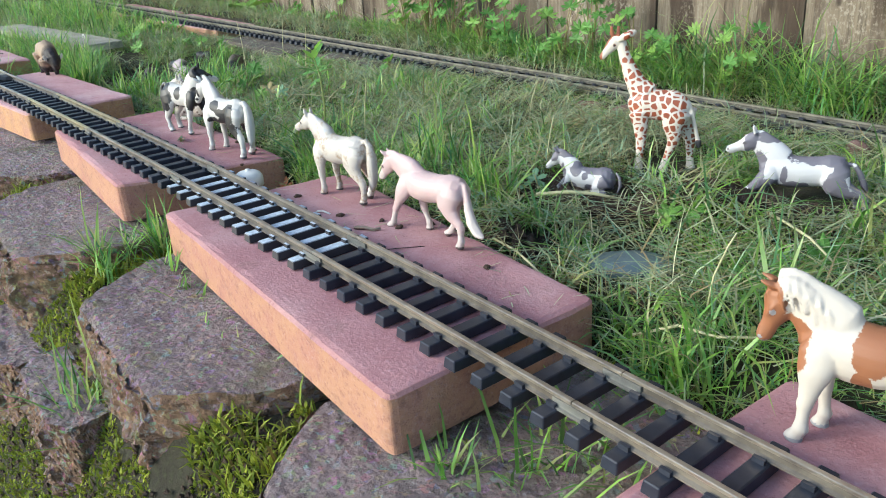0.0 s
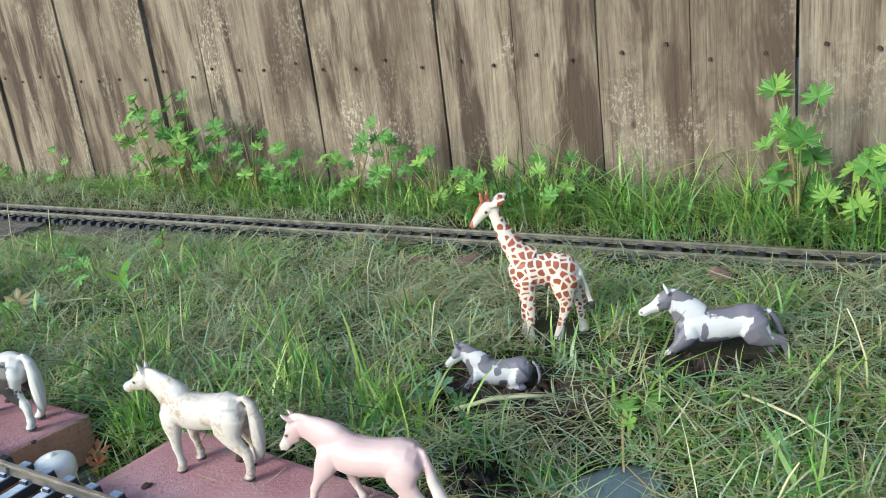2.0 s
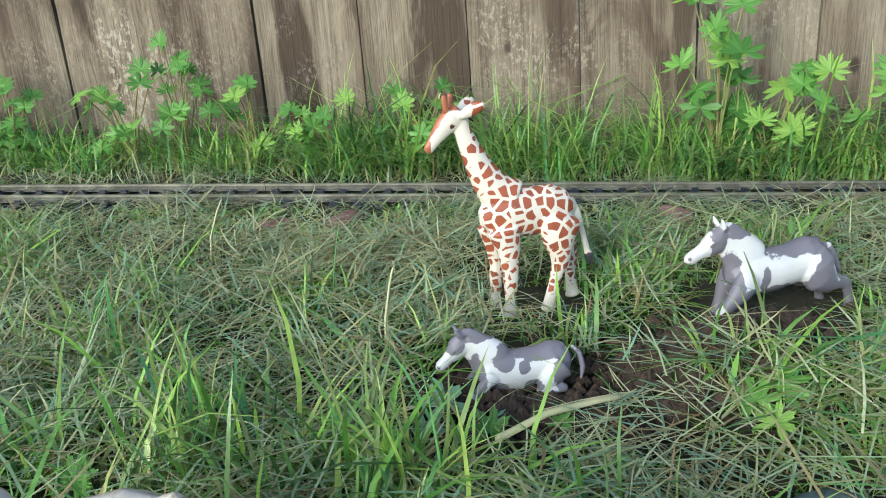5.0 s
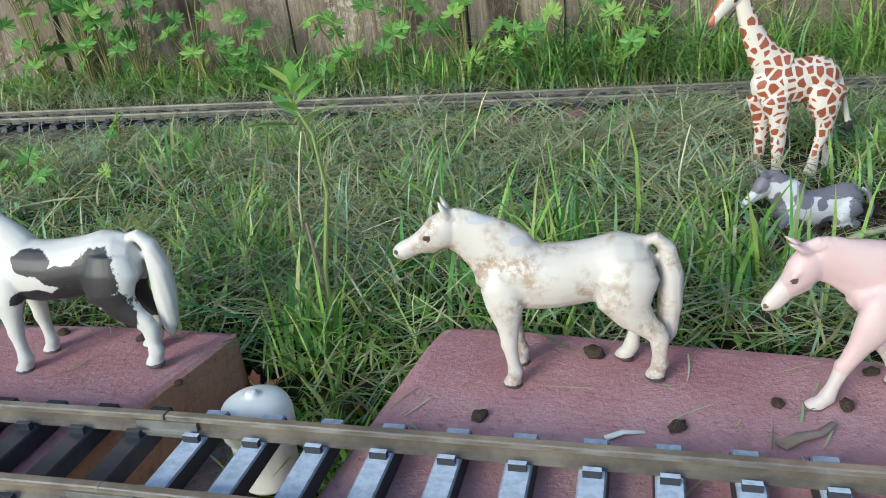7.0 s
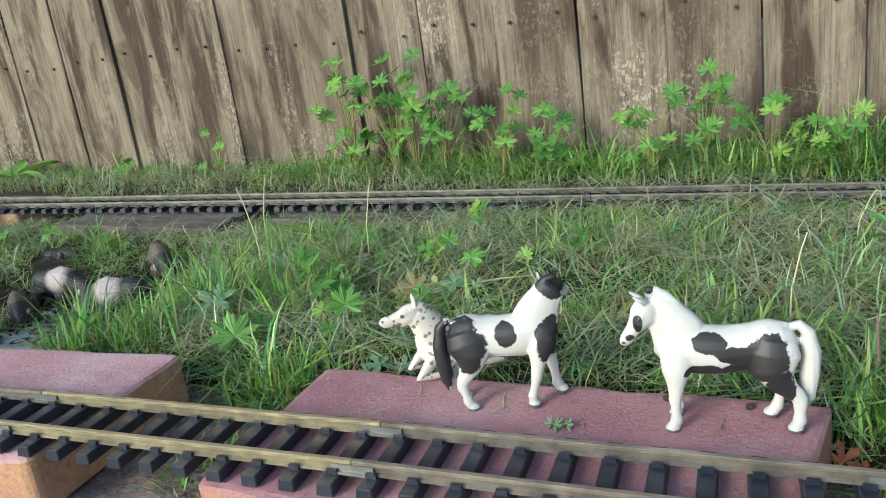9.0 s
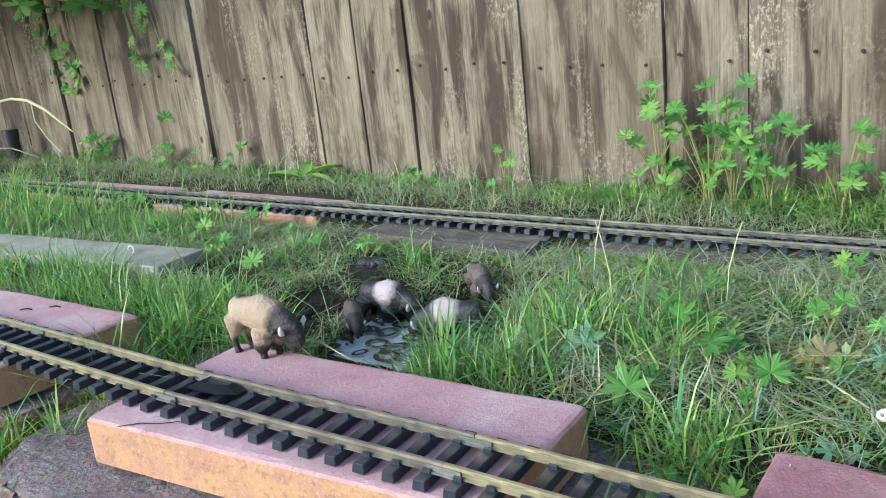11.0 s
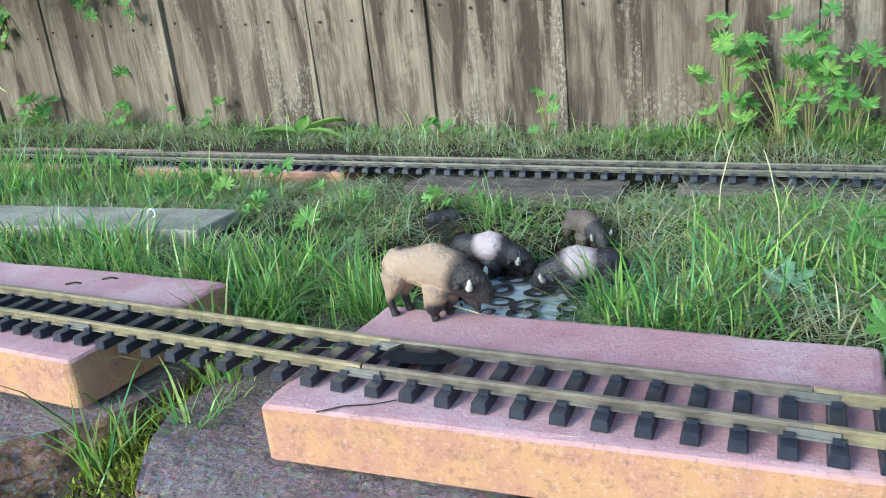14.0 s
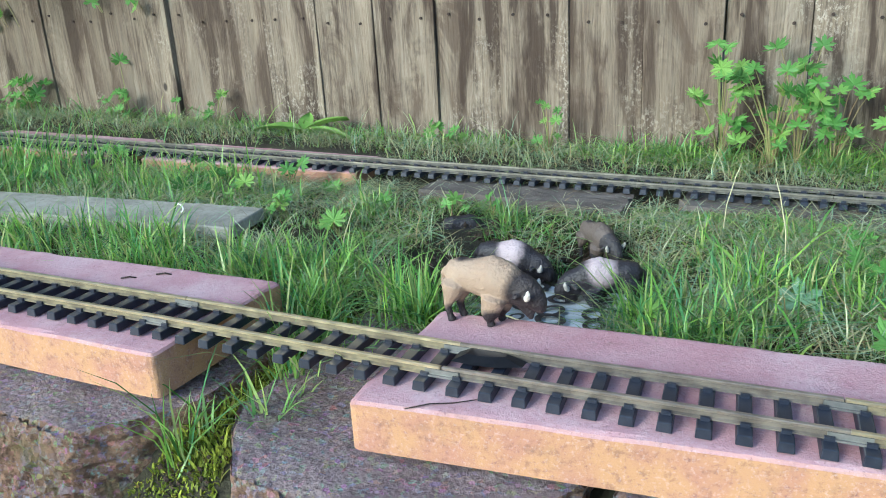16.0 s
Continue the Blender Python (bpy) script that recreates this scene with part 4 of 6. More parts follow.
giraffe = [
    [gp(652, 495, 28), gp(615, 495, 68), gp(560, 492, 88), gp(480, 496, 92), gp(400, 486, 100), gp(340, 500, 82), gp(308, 515, 48)],
    [gp(400, 440, 84), gp(345, 390, 66), gp(300, 310, 48), gp(268, 235, 37), gp(248, 175, 31), gp(238, 130, 30)],
    [gp(240, 118, 34), gp(212, 128, 42), gp(180, 158, 34), gp(148, 196, 24), gp(124, 224, 20), gp(116, 234, 14)],
    [gp(190, 100, 12, 16), gp(184, 45, 11, 18)], [gp(214, 100, 12, -16), gp(216, 48, 11, -18)],
    [gp(238, 118, 14, -26, 16), gp(262, 104, 22, -40, 14), gp(288, 90, 24, -52, 12), gp(310, 80, 10, -60, 7)], [gp(238, 118, 14, 26, 16), gp(262, 104, 22, 40, 14), gp(288, 90, 24, 52, 12), gp(310, 80, 10, 60, 7)],
    [gp(352, 540, 62, -38), gp(362, 620, 42, -46), gp(364, 700, 30, -46), gp(357, 745, 28, -46), gp(352, 825, 20, -46), gp(350, 850, 25, -46), gp(350, 876, 30, -46)],
    [gp(368, 540, 62, 38), gp(382, 620, 42, 46), gp(386, 700, 30, 46), gp(384, 745, 28, 46), gp(380, 825, 20, 46), gp(378, 850, 25, 46), gp(376, 876, 30, 46)],
    [gp(600, 530, 88, -38), gp(612, 610, 62, -48), gp(642, 670, 40, -48), gp(655, 710, 32, -48), gp(656, 790, 21, -48), gp(662, 848, 25, -48), gp(664, 876, 30, -48)],
    [gp(585, 530, 88, 38), gp(572, 610, 60, 48), gp(580, 670, 40, 48), gp(574, 705, 32, 48), gp(548, 780, 21, 48), gp(532, 845, 25, 48), gp(524, 876, 30, 48)],
    [gp(640, 470, 16), gp(664, 530, 15), gp(688, 610, 12), gp(704, 680, 12), gp(712, 705, 20), gp(716, 735, 12)],
    [gp(250, 150, 16, 0, 8), gp(290, 235, 20, 0, 8), gp(340, 320, 22, 0, 8), gp(400, 385, 14, 0, 8)],
]


def giraffe_tint(u):
    x, z = u[:, 0] / K, u[:, 2] / K
    px, py = 500 - x, 880 - z
    t = np.zeros(len(u))
    t = np.where(py > 812, -1.0, t)
    t = np.where((px < 268) & (py < 245) & (px + 0.9 * py < 460), -1.0, t)
    t = np.where((px < 236) & (py < 100), 1.0, t)
    t = np.where((px < 222) & (px + 0.75 * py < 272), 1.0, t)
    t = np.where((px < 130) & (py < 260), 0.8, t)
    t = np.where((px > 640) & (py < 690), np.where(px - 640 > (py - 470) * 0.28 - 14, -1.0, t), t)
    t = np.where((px - 206) ** 2 + (py - 152) ** 2 < 70, 2.0, t)
    return np.where((px > 690) & (py > 690) & (py < 745), 2.0, t)


figure("toy_giraffe", giraffe, [(-120 * K, 60 * K, 500 * K, 195 * K, 0)], 0.001, pose(-0.562, 0.802, 0.0235, 0, 0, 203), giraffe_coat(), "cream toy giraffe with red-brown patches, standing in grass", "toy giraffe", extra=giraffe_tint)

# bison
Q = 0.245


def bp(x, y, r, yy=0.0, w=None):
    return ((x - 330) * Q, yy * Q, (592 - y) * Q, (w or r) * Q, r * Q)


def bison_parts():
    """A bison facing +x: lean hindquarters, high woolly shoulders, low bearded head."""
    out = [[bp(116, 345, 24), bp(136, 345, 62, 0, 50), bp(190, 350, 84, 0, 68), bp(260, 356, 86, 0, 70), bp(320, 358, 104, 0, 78), bp(375, 364, 114, 0, 84), bp(430, 382, 106, 0, 78), bp(478, 400, 84, 0, 64)],
           [bp(300, 300, 30, 0, 30), bp(360, 276, 34, 0, 34), bp(420, 300, 34, 0, 34)],
           [bp(460, 390, 88, 0, 64), bp(515, 412, 84, 0, 62), bp(560, 438, 66, 0, 52), bp(588, 470, 44, 0, 38), bp(596, 500, 26, 0, 28)],
           [bp(500, 360, 34, 0, 44), bp(545, 376, 36, 0, 46), bp(578, 410, 26, 0, 36)],
           [bp(520, 470, 50, 0, 30), bp(540, 515, 30, 0, 20), bp(550, 548, 10, 0, 8)],
           [bp(118, 320, 8), bp(100, 345, 9), bp(96, 400, 9), bp(102, 430, 14)]]
    for s in (-1, 1):
        out.append([bp(392 + 14 * s, 440, 66, s * 40), bp(378 + 14 * s, 490, 52, s * 42), bp(368 + 14 * s, 530, 44, s * 42), bp(366 + 14 * s, 552, 30, s * 42), bp(368 + 14 * s, 570, 18, s * 42), bp(374 + 14 * s, 588, 22, s * 42)])
        out.append([bp(172, 390, 66, s * 34), bp(176 + 16 * s, 440, 50, s * 38), bp(158 + 16 * s, 480, 28, s * 40), bp(150 + 16 * s, 510, 20, s * 40), bp(158 + 16 * s, 555, 16, s * 40), bp(170 + 16 * s, 586, 22, s * 40)])
        out.append([bp(540, 425, 17, s * 52), bp(552, 416, 16, s * 74), bp(560, 392, 12, s * 86), bp(562, 372, 5, s * 84)])
        out.append([bp(505, 410, 12, s * 56), bp(496, 414, 16, s * 74), bp(488, 420, 8, s * 88)])
    return out


def bison_tint(u):
    x, y, z = u[:, 0] / Q + 330, np.abs(u[:, 1] / Q), 592 - u[:, 2] / Q
    return np.where((x > 534) & (x < 580) & (y > 64) & (z < 440), 1.0, 0.0)


# dark head and legs; the last patch is shade painted along the back
HEAD_AND_BACK_SHADE = [((540 - 330) * Q, (592 - 430) * Q, 108 * Q, 150 * Q, 0), ((376 - 330) * Q, 20 * Q, 70 * Q, 80 * Q, 0), ((160 - 330) * Q, 10 * Q, 60 * Q, 85 * Q, 0), ((200 - 330) * Q, (592 - 250) * Q, 90 * Q, 26 * Q, 0)]
CAPE = [((350 - 330) * Q, (592 - 290) * Q, 80 * Q, 110 * Q, 0)]
for sz, m, mat_, marks, lab in (
    (0.00084, stand(-1.812, 0.377, 2), BISON, HEAD_AND_BACK_SHADE, "tan toy bison with black head and white horns, on paver"),
    (0.00090, pose(-1.908, 0.685, -0.006, 0, 0, 4), DARK_BISON, CAPE, "black toy bison with pale shoulder, grazing by plastic sheet"),
    (0.00090, pose(-1.762, 0.648, -0.006, 0, 0, 196), DARK_BISON, CAPE, "black toy bison with grey shoulder, drinking in grass"),
    (0.00074, pose(-1.806, 0.785, 0.012, 0, 0, -40), CALF, HEAD_AND_BACK_SHADE, "brown toy bison with small horns, facing out of grass"),
    (0.00062, pose(-1.910, 0.612, 0.008, 0, 0, -40), CALF, HEAD_AND_BACK_SHADE, "grey-brown toy bison calf with lowered head"),
    (0.00068, pose(-2.03, 0.80, 0.008, 0, 6, 30), DARK_BISON, [], "dark toy bison lying flat in the grass"),
):
    figure("toy_bison", bison_parts(), marks, sz, m, mat_, lab, "toy bison", extra=bison_tint, voxel=0.001, wool=0.0006)

# ---- loose things ----
def lathe(profile, n=40):
    """A turned shape from rows of radius and height, closed at both ends."""
    bm = bmesh.new()
    rings = [[bm.verts.new((r * math.cos(2 * math.pi * k / n), r * math.sin(2 * math.pi * k / n), z)) for k in range(n)] for r, z in profile]
    for p, q in zip(rings, rings[1:]):
        for k in range(n):
            bm.faces.new((p[k], p[(k + 1) % n], q[(k + 1) % n], q[k]))
    bm.faces.new(rings[0])
    bm.faces.new(rings[-1])
    return bm


tub = thing("plastic_tub", (-0.853, 0.385, top_of(-0.853) - 0.040), "small white plastic tub with domed lid beside the rail", "tub")
part("body", lathe([(0.0135, 0.0), (0.0145, 0.002), (0.0152, 0.022), (0.0155, 0.030)]), WHITE_PLASTIC, tub, smooth=True)
part("lid", lathe([(0.0165, 0.029), (0.0175, 0.030), (0.0175, 0.0385), (0.0168, 0.0415), (0.0150, 0.0445), (0.0115, 0.0468), (0.0060, 0.0482), (0.0032, 0.0486), (0.0028, 0.0502), (0.0015, 0.0506)]), WHITE_PLASTIC, tub, "domed white lid with a small nub", smooth=True)

# weathered plank, lying along the left of the garden
bm = bmesh.new()
box(bm, -0.36, 0.36, -0.055, 0.055, -0.02, 0)
bmesh.ops.subdivide_edges(bm, edges=[e for e in bm.edges if abs(e.verts[0].co.x - e.verts[1].co.x) > 0.1], cuts=24)
for v in bm.verts:
    v.co.y += 0.003 * noise.noise((v.co.x * 14, v.co.y * 3, 2))
    v.co.z += 0.002 * noise.noise((v.co.x * 9, v.co.y * 20, 5))
bmesh.ops.bevel(bm, geom=[e for e in bm.edges if e.is_boundary or e.calc_face_angle(0) > 1.0], offset=0.002, segments=1, affect="EDGES")
solo("plank", bm, PLANK, "grey weathered wooden plank lying in the grass", "plank", at=pose(-2.67, 0.56, top_of(-2.67) - 0.016, 0, 2.2, 10))

# white wire ring standing on the plank's end
bm = bmesh.new()
tube(bm, [(0.007 * math.cos(a * 0.7), 0, 0.007 + 0.007 * math.sin(a * 0.7), 0.0012, 0.0012) for a in range(-2, 6)], 8)
solo("wire_ring", bm, WHITE_PLASTIC, "small white wire ring stuck in the plank", "ring", at=pose(-2.43, 0.60, top_of(-2.43) - 0.015, 0, 0, 10))
# grey stones laid along the rear line
for k, (x0, x1, y0, y1) in enumerate(((-2.16, -1.80, 0.905, 1.0), (-1.72, -1.30, 0.965, 1.05), (-1.20, -0.98, 0.99, 1.06), (-3.0, -2.9, 0.86, 0.95))):
    bm = bmesh.new()
    box(bm, -0.5, 0.5, -0.5, 0.5, -1, 0)
    bmesh.ops.subdivide_edges(bm, edges=bm.edges[:], cuts=14, use_grid_fill=True)
    for v in bm.verts:
        p = Vector((v.co.x * 4 + k * 7, v.co.y * 2, v.co.z))
        v.co.x *= (x1 - x0) * (1 + 0.05 * noise.noise(p * 2))
        v.co.y *= (y1 - y0) * (1 + 0.12 * noise.noise(p * 1.7 + Vector((3, 0, 0))))
        v.co.z = v.co.z * 0.045 + 0.004 * noise.noise(p * 2.5) - 0.038 * v.co.x
    solo("edging_stone", bm, EDGING, "grey-brown flat stone edging the rear track", "stone", "stones along the rear track", at=Matrix.Translation(((x0 + x1) / 2, (y0 + y1) / 2, top_of((x0 + x1) / 2) - 0.028)))


def pebble(name, x, y, z, rx, ry, rz, seed, material, label, cat, group="", rough=0.25):
    bm = bmesh.new()
    bmesh.ops.create_icosphere(bm, subdivisions=3, radius=1)
    for v in bm.verts:
        v.co *= 1 + rough * noise.noise(v.co * 1.6 + Vector((seed, 0, 0))) + 0.4 * rough * noise.noise(v.co * 5 + Vector((seed, 3, 0)))
        v.co = Vector((v.co.x * rx, v.co.y * ry, v.co.z * rz))
    return solo(name, bm, material, label, cat, group, at=pose(x, y, z, 0, 0, seed * 40), smooth=True)


bm = bmesh.new()
outline = ((-0.033, -0.014), (-0.029, 0.013), (-0.012, 0.019), (0.006, 0.018), (0.017, 0.010), (0.032, 0.002), (0.030, -0.010), (0.010, -0.016), (-0.012, -0.017))
rim = [bm.verts.new((x, y, 0.0008 * math.sin(x * 300))) for x, y in outline]
mid = [bm.verts.new((x * 0.55 - 0.003, y * 0.5 + 0.002, 0.0045 + 0.0015 * noise.noise((x * 90, y * 90, 4)))) for x, y in outline]
for i in range(len(rim)):
    bm.faces.new((rim[i], rim[(i + 1) % len(rim)], mid[(i + 1) % len(rim)], mid[i]))
bm.faces.new(mid)
bmesh.ops.solidify(bm, geom=bm.faces[:], thickness=0.001)
solo("plastic_scrap", bm, BLACK_PLASTIC, "crumpled black plastic scrap lying between the rails", "plastic scrap", at=pose(-1.772, 0.284, top_of(-1.772) + 0.0115, 0, 2.2, 8))
pebble("blue_stone", -0.415, 0.568, 0.010, 0.042, 0.026, 0.010, 1.0, SLATE, "flat blue-grey stone half hidden in grass", "stone", rough=0.12)
pebble("red_rock", -0.77, 0.985, top_of(-0.77) - 0.016, 0.036, 0.016, 0.014, 2.0, ROCK, "small red-brown rock beside the rear track", "rock")
pebble("red_rock", -0.84, 0.975, top_of(-0.84) - 0.016, 0.026, 0.012, 0.010, 5.0, ROCK, "small red-brown rock beside the rear track", "rock")
pebble("red_rock", -0.43, 1.03, top_of(-0.43) - 0.016, 0.030, 0.014, 0.012, 3.0, ROCK, "small grey-red rock beside the rear track", "rock")
for x, y, r, s in ((-0.745, 0.395, 0.0045, 1), (-0.70, 0.455, 0.006, 2), (-0.575, 0.455, 0.004, 3), (-0.590, 0.426, 0.0042, 4), (-0.46, 0.43, 0.004, 5), (-0.66, 0.40, 0.0045, 6), (-0.618, 0.424, 0.0035, 7), (-1.01, 0.44, 0.004, 8), (-0.955, 0.44, 0.004, 9), (-0.905, 0.40, 0.003, 10)):
    pebble("soil_crumb", x, y, top_of(x) + r * 0.3, r * 0.95, r * 0.72, r * 0.5, s * 1.7, DIRT, "dark crumb of soil lying on the paver", "soil crumb", "soil crumbs on the pavers", 0.4)

# dug earth round the galloping horse and the foal: many small clods
rnd = random.Random(11)
vs, fs = [], []
for k in range(4000):
    cx, cy, sx, sy = rnd.choice(((-0.43, 0.745, 0.055, 0.028), (-0.455, 0.695, 0.032, 0.018), (-0.46, 0.69, 0.03, 0.02), (-0.55, 0.645, 0.04, 0.012), (-0.36, 0.76, 0.05, 0.02), (-0.53, 0.66, 0.05, 0.016), (-0.63, 0.67, 0.028, 0.02), (-0.50, 0.52, 0.06, 0.02), (-2.0, 0.62, 0.05, 0.05), (-1.9, 0.79, 0.05, 0.02), (-2.03, 0.13, 0.05, 0.05), (-0.84, 0.12, 0.06, 0.05), (-0.60, 0.09, 0.10, 0.03), (-0.47, 0.18, 0.04, 0.04), (-0.95, 0.08, 0.08, 0.03)))
    x, y = rnd.gauss(cx, sx), rnd.gauss(cy, sy)
    if any(min(q[0] for q in c) - 0.01 < x < max(q[0] for q in c) + 0.01 and min(q[1] for q in c) < y < max(q[1] for q in c) + 0.008 for c in PAVERS):
        continue
    if y < 0.3 and any(x0 + 0.02 < x < x1 - 0.02 and y > y0 for x0, x1, y0 in BLOCKS):
        continue
    r = rnd.uniform(0.0018, 0.0065 if y > 0.3 else 0.0038)
    c = Vector((x, y, ground_z(x, y) + r * 0.6 + rnd.random() * 0.004))
    base = len(vs)
    for d in ((1, 0, 0), (-1, 0, 0), (0, 1, 0), (0, -1, 0), (0, 0, 1), (0, 0, -1)):
        vs.append(tuple(c + Vector(d) * r * rnd.uniform(0.6, 1.3)))
    for f in ((0, 2, 4), (2, 1, 4), (1, 3, 4), (3, 0, 4), (2, 0, 5), (1, 2, 5), (3, 1, 5), (0, 3, 5)):
        fs.append(tuple(base + i for i in f))
me = bpy.data.meshes.new("clods")
me.from_pydata(vs, [], fs)
me.materials.append(DIRT)
tagged(new("soil_clods", me), "dark loose clods of dug soil in the grass", "soil", kind="stuff")

# printed plastic sheet in the hollow, black rings on white
sheet = thing("plastic_sheet", (-1.828, 0.610, 0.0085), "white plastic sheet with black rings, lying in a hollow", "plastic sheet")
bm = bmesh.new()
n = 14
grid = [[bm.verts.new(((i / n - 0.5) * 0.20 + 0.006 * noise.noise((i, j, 1)), (j / n - 0.5) * 0.14, 0.003 * noise.noise((i * 0.5, j * 0.5, 4)))) for i in range(n + 1)] for j in range(n + 1)]
for j in range(n):
    for i in range(n):
        bm.faces.new((grid[j][i], grid[j][i + 1], grid[j + 1][i + 1], grid[j + 1][i]))
bmesh.ops.solidify(bm, geom=bm.faces[:], thickness=0.0012)
part("film", bm, SHEET_WHITE, sheet)
rnd = random.Random(3)
for k in range(16):
    bm = bmesh.new()
    r = rnd.uniform(0.010, 0.018)
    rings = [[bm.verts.new((q * math.cos(2 * math.pi * a / 24) * 1.3, q * math.sin(2 * math.pi * a / 24), 0)) for a in range(24)] for q in (r, r * 0.58)]
    for a in range(24):
        bm.faces.new((rings[0][a], rings[0][(a + 1) % 24], rings[1][(a + 1) % 24], rings[1][a]))
    ring = part("printed_ring", bm, BLACK_PLASTIC, sheet, "black printed ring")
    ring.matrix_local = pose(-0.08 + 0.05 * (k % 4) + rnd.uniform(-.01, .01), -0.05 + 0.033 * (k // 4) + rnd.uniform(-.006, .006), 0.0045, rnd.uniform(-3, 3), rnd.uniform(-3, 3), rnd.uniform(0, 180))


# ---- plants ----
def palmate(r, lobes=7, seed=0, cup=0.25, depth=0.45):
    """A cut, rounded leaf with toothed lobes, stalk end at the origin."""
    bm = bmesh.new()
    c = bm.verts.new((0, 0, 0))
    span = radians(300)
    out = []
    for k in range(lobes):
        a0 = -span / 2 + span * k / lobes
        for f, q in ((0.0, depth), (0.22, 0.80), (0.34, 0.78), (0.5, 1.0), (0.66, 0.78), (0.78, 0.80)):
            a = a0 + span / lobes * f
            rr = r * q * (1 - 0.12 * abs(k - (lobes - 1) / 2) / lobes * 2)
            z = cup * rr * (0.25 + 0.6 * (q - 0.5)) + 0.05 * r * math.sin(a * 5 + seed)
            out.append(bm.verts.new((rr * math.sin(a), rr * math.cos(a), z)))
    a = span / 2
    out.append(bm.verts.new((r * depth * math.sin(a), r * depth * math.cos(a), 0)))
    for p, q in zip(out, out[1:]):
        bm.faces.new((c, p, q))
    return bm


LEAVES = [mesh_of("leaf", palmate(1.0, (7, 9, 7, 9)[k], k, (0.3, -0.25, 0.15, 0.4)[k], (0.46, 0.52, 0.40, 0.48)[k]), LEAF) for k in range(4)]
PALE = [mesh_of("leaf", palmate(1.0, 5, k, (0.35, -0.3)[k], 0.3), PALE_LEAF) for k in range(2)]
YELLOW = [mesh_of("leaf", palmate(1.0, 5, k, 0.2, 0.4), STEM) for k in range(1)]


def plant(x, y, spots, meshes, label, name="wild_geranium", group="weeds along the fence", cat="weed", z0=None):
    """A weed: stalks that arch from one root to leaves at the given offsets (dx, dy, height, leaf radius)."""
    z0 = ground_z(x, y) if z0 is None else z0
    t = thing(name, (x, y, z0), label, cat, group)
    r = random.Random(int(abs(x) * 1000 + y * 77))
    for dx, dy, h, size in spots:
        bm = bmesh.new()
        tube(bm, [(0, 0, -0.005, .0012, .0012), (dx * 0.25, dy * 0.25, h * 0.45, .0011, .0011), (dx * 0.65, dy * 0.65, h * 0.8, .0009, .0009), (dx, dy, h, .0007, .0007)], 6)
        st = part("stem", bm, STEM, t)
        tip = r.uniform(25, 60)
        lf = shared("leaf", r.choice(meshes), t, pose(dx, dy, h, 0, 0, r.uniform(-70, 70)) @ pose(0, 0, 0, tip, 0, 0) @ Matrix.Translation((0, -size * 0.3, 0)) @ Matrix.Diagonal((size, size, size, 1)))
    return t


rnd = random.Random(21)


def cluster(x, n, hmax, wide=0.06, y=1.2, size=0.02):
    spots = []
    for k in range(n):
        h = hmax * (1 - 0.75 * (k / n) ** 1.3) * rnd.uniform(0.85, 1.05)
        spots.append((rnd.uniform(-wide, wide), rnd.uniform(-0.05, 0.02), h * 1.12, size * rnd.uniform(0.8, 1.3)))
    return spots


for x, n, h, w, s in ((-1.60, 16, 0.19, 0.07, 0.022), (-1.50, 9, 0.15, 0.05, 0.021), (-1.39, 9, 0.15, 0.04, 0.021), (-1.31, 8, 0.11, 0.05, 0.020), (-1.13, 8, 0.13, 0.05, 0.019), (-1.05, 9, 0.16, 0.04, 0.019), (-0.95, 8, 0.12, 0.05, 0.018), (-0.36, 9, 0.20, 0.05, 0.028), (-0.30, 10, 0.13, 0.05, 0.026), (-1.69, 11, 0.20, 0.05, 0.022), (-1.56, 8, 0.2, 0.05, 0.024), (-2.02, 4, 0.10, 0.03, 0.013), (-2.88, 4, 0.08, 0.04, 0.014), (-2.25, 6, 0.05, 0.06, 0.016), (-0.72, 7, 0.10, 0.05, 0.017), (-0.15, 8, 0.14, 0.06, 0.024), (-3.2, 6, 0.08, 0.06, 0.02), (-3.55, 8, 0.10, 0.07, 0.026), (-0.85, 6, 0.09, 0.05, 0.016)):
    plant(x, 1.215, cluster(x, n + 4, h, w, size=s), LEAVES, "leafy green weed with rounded lobed leaves by the fence")
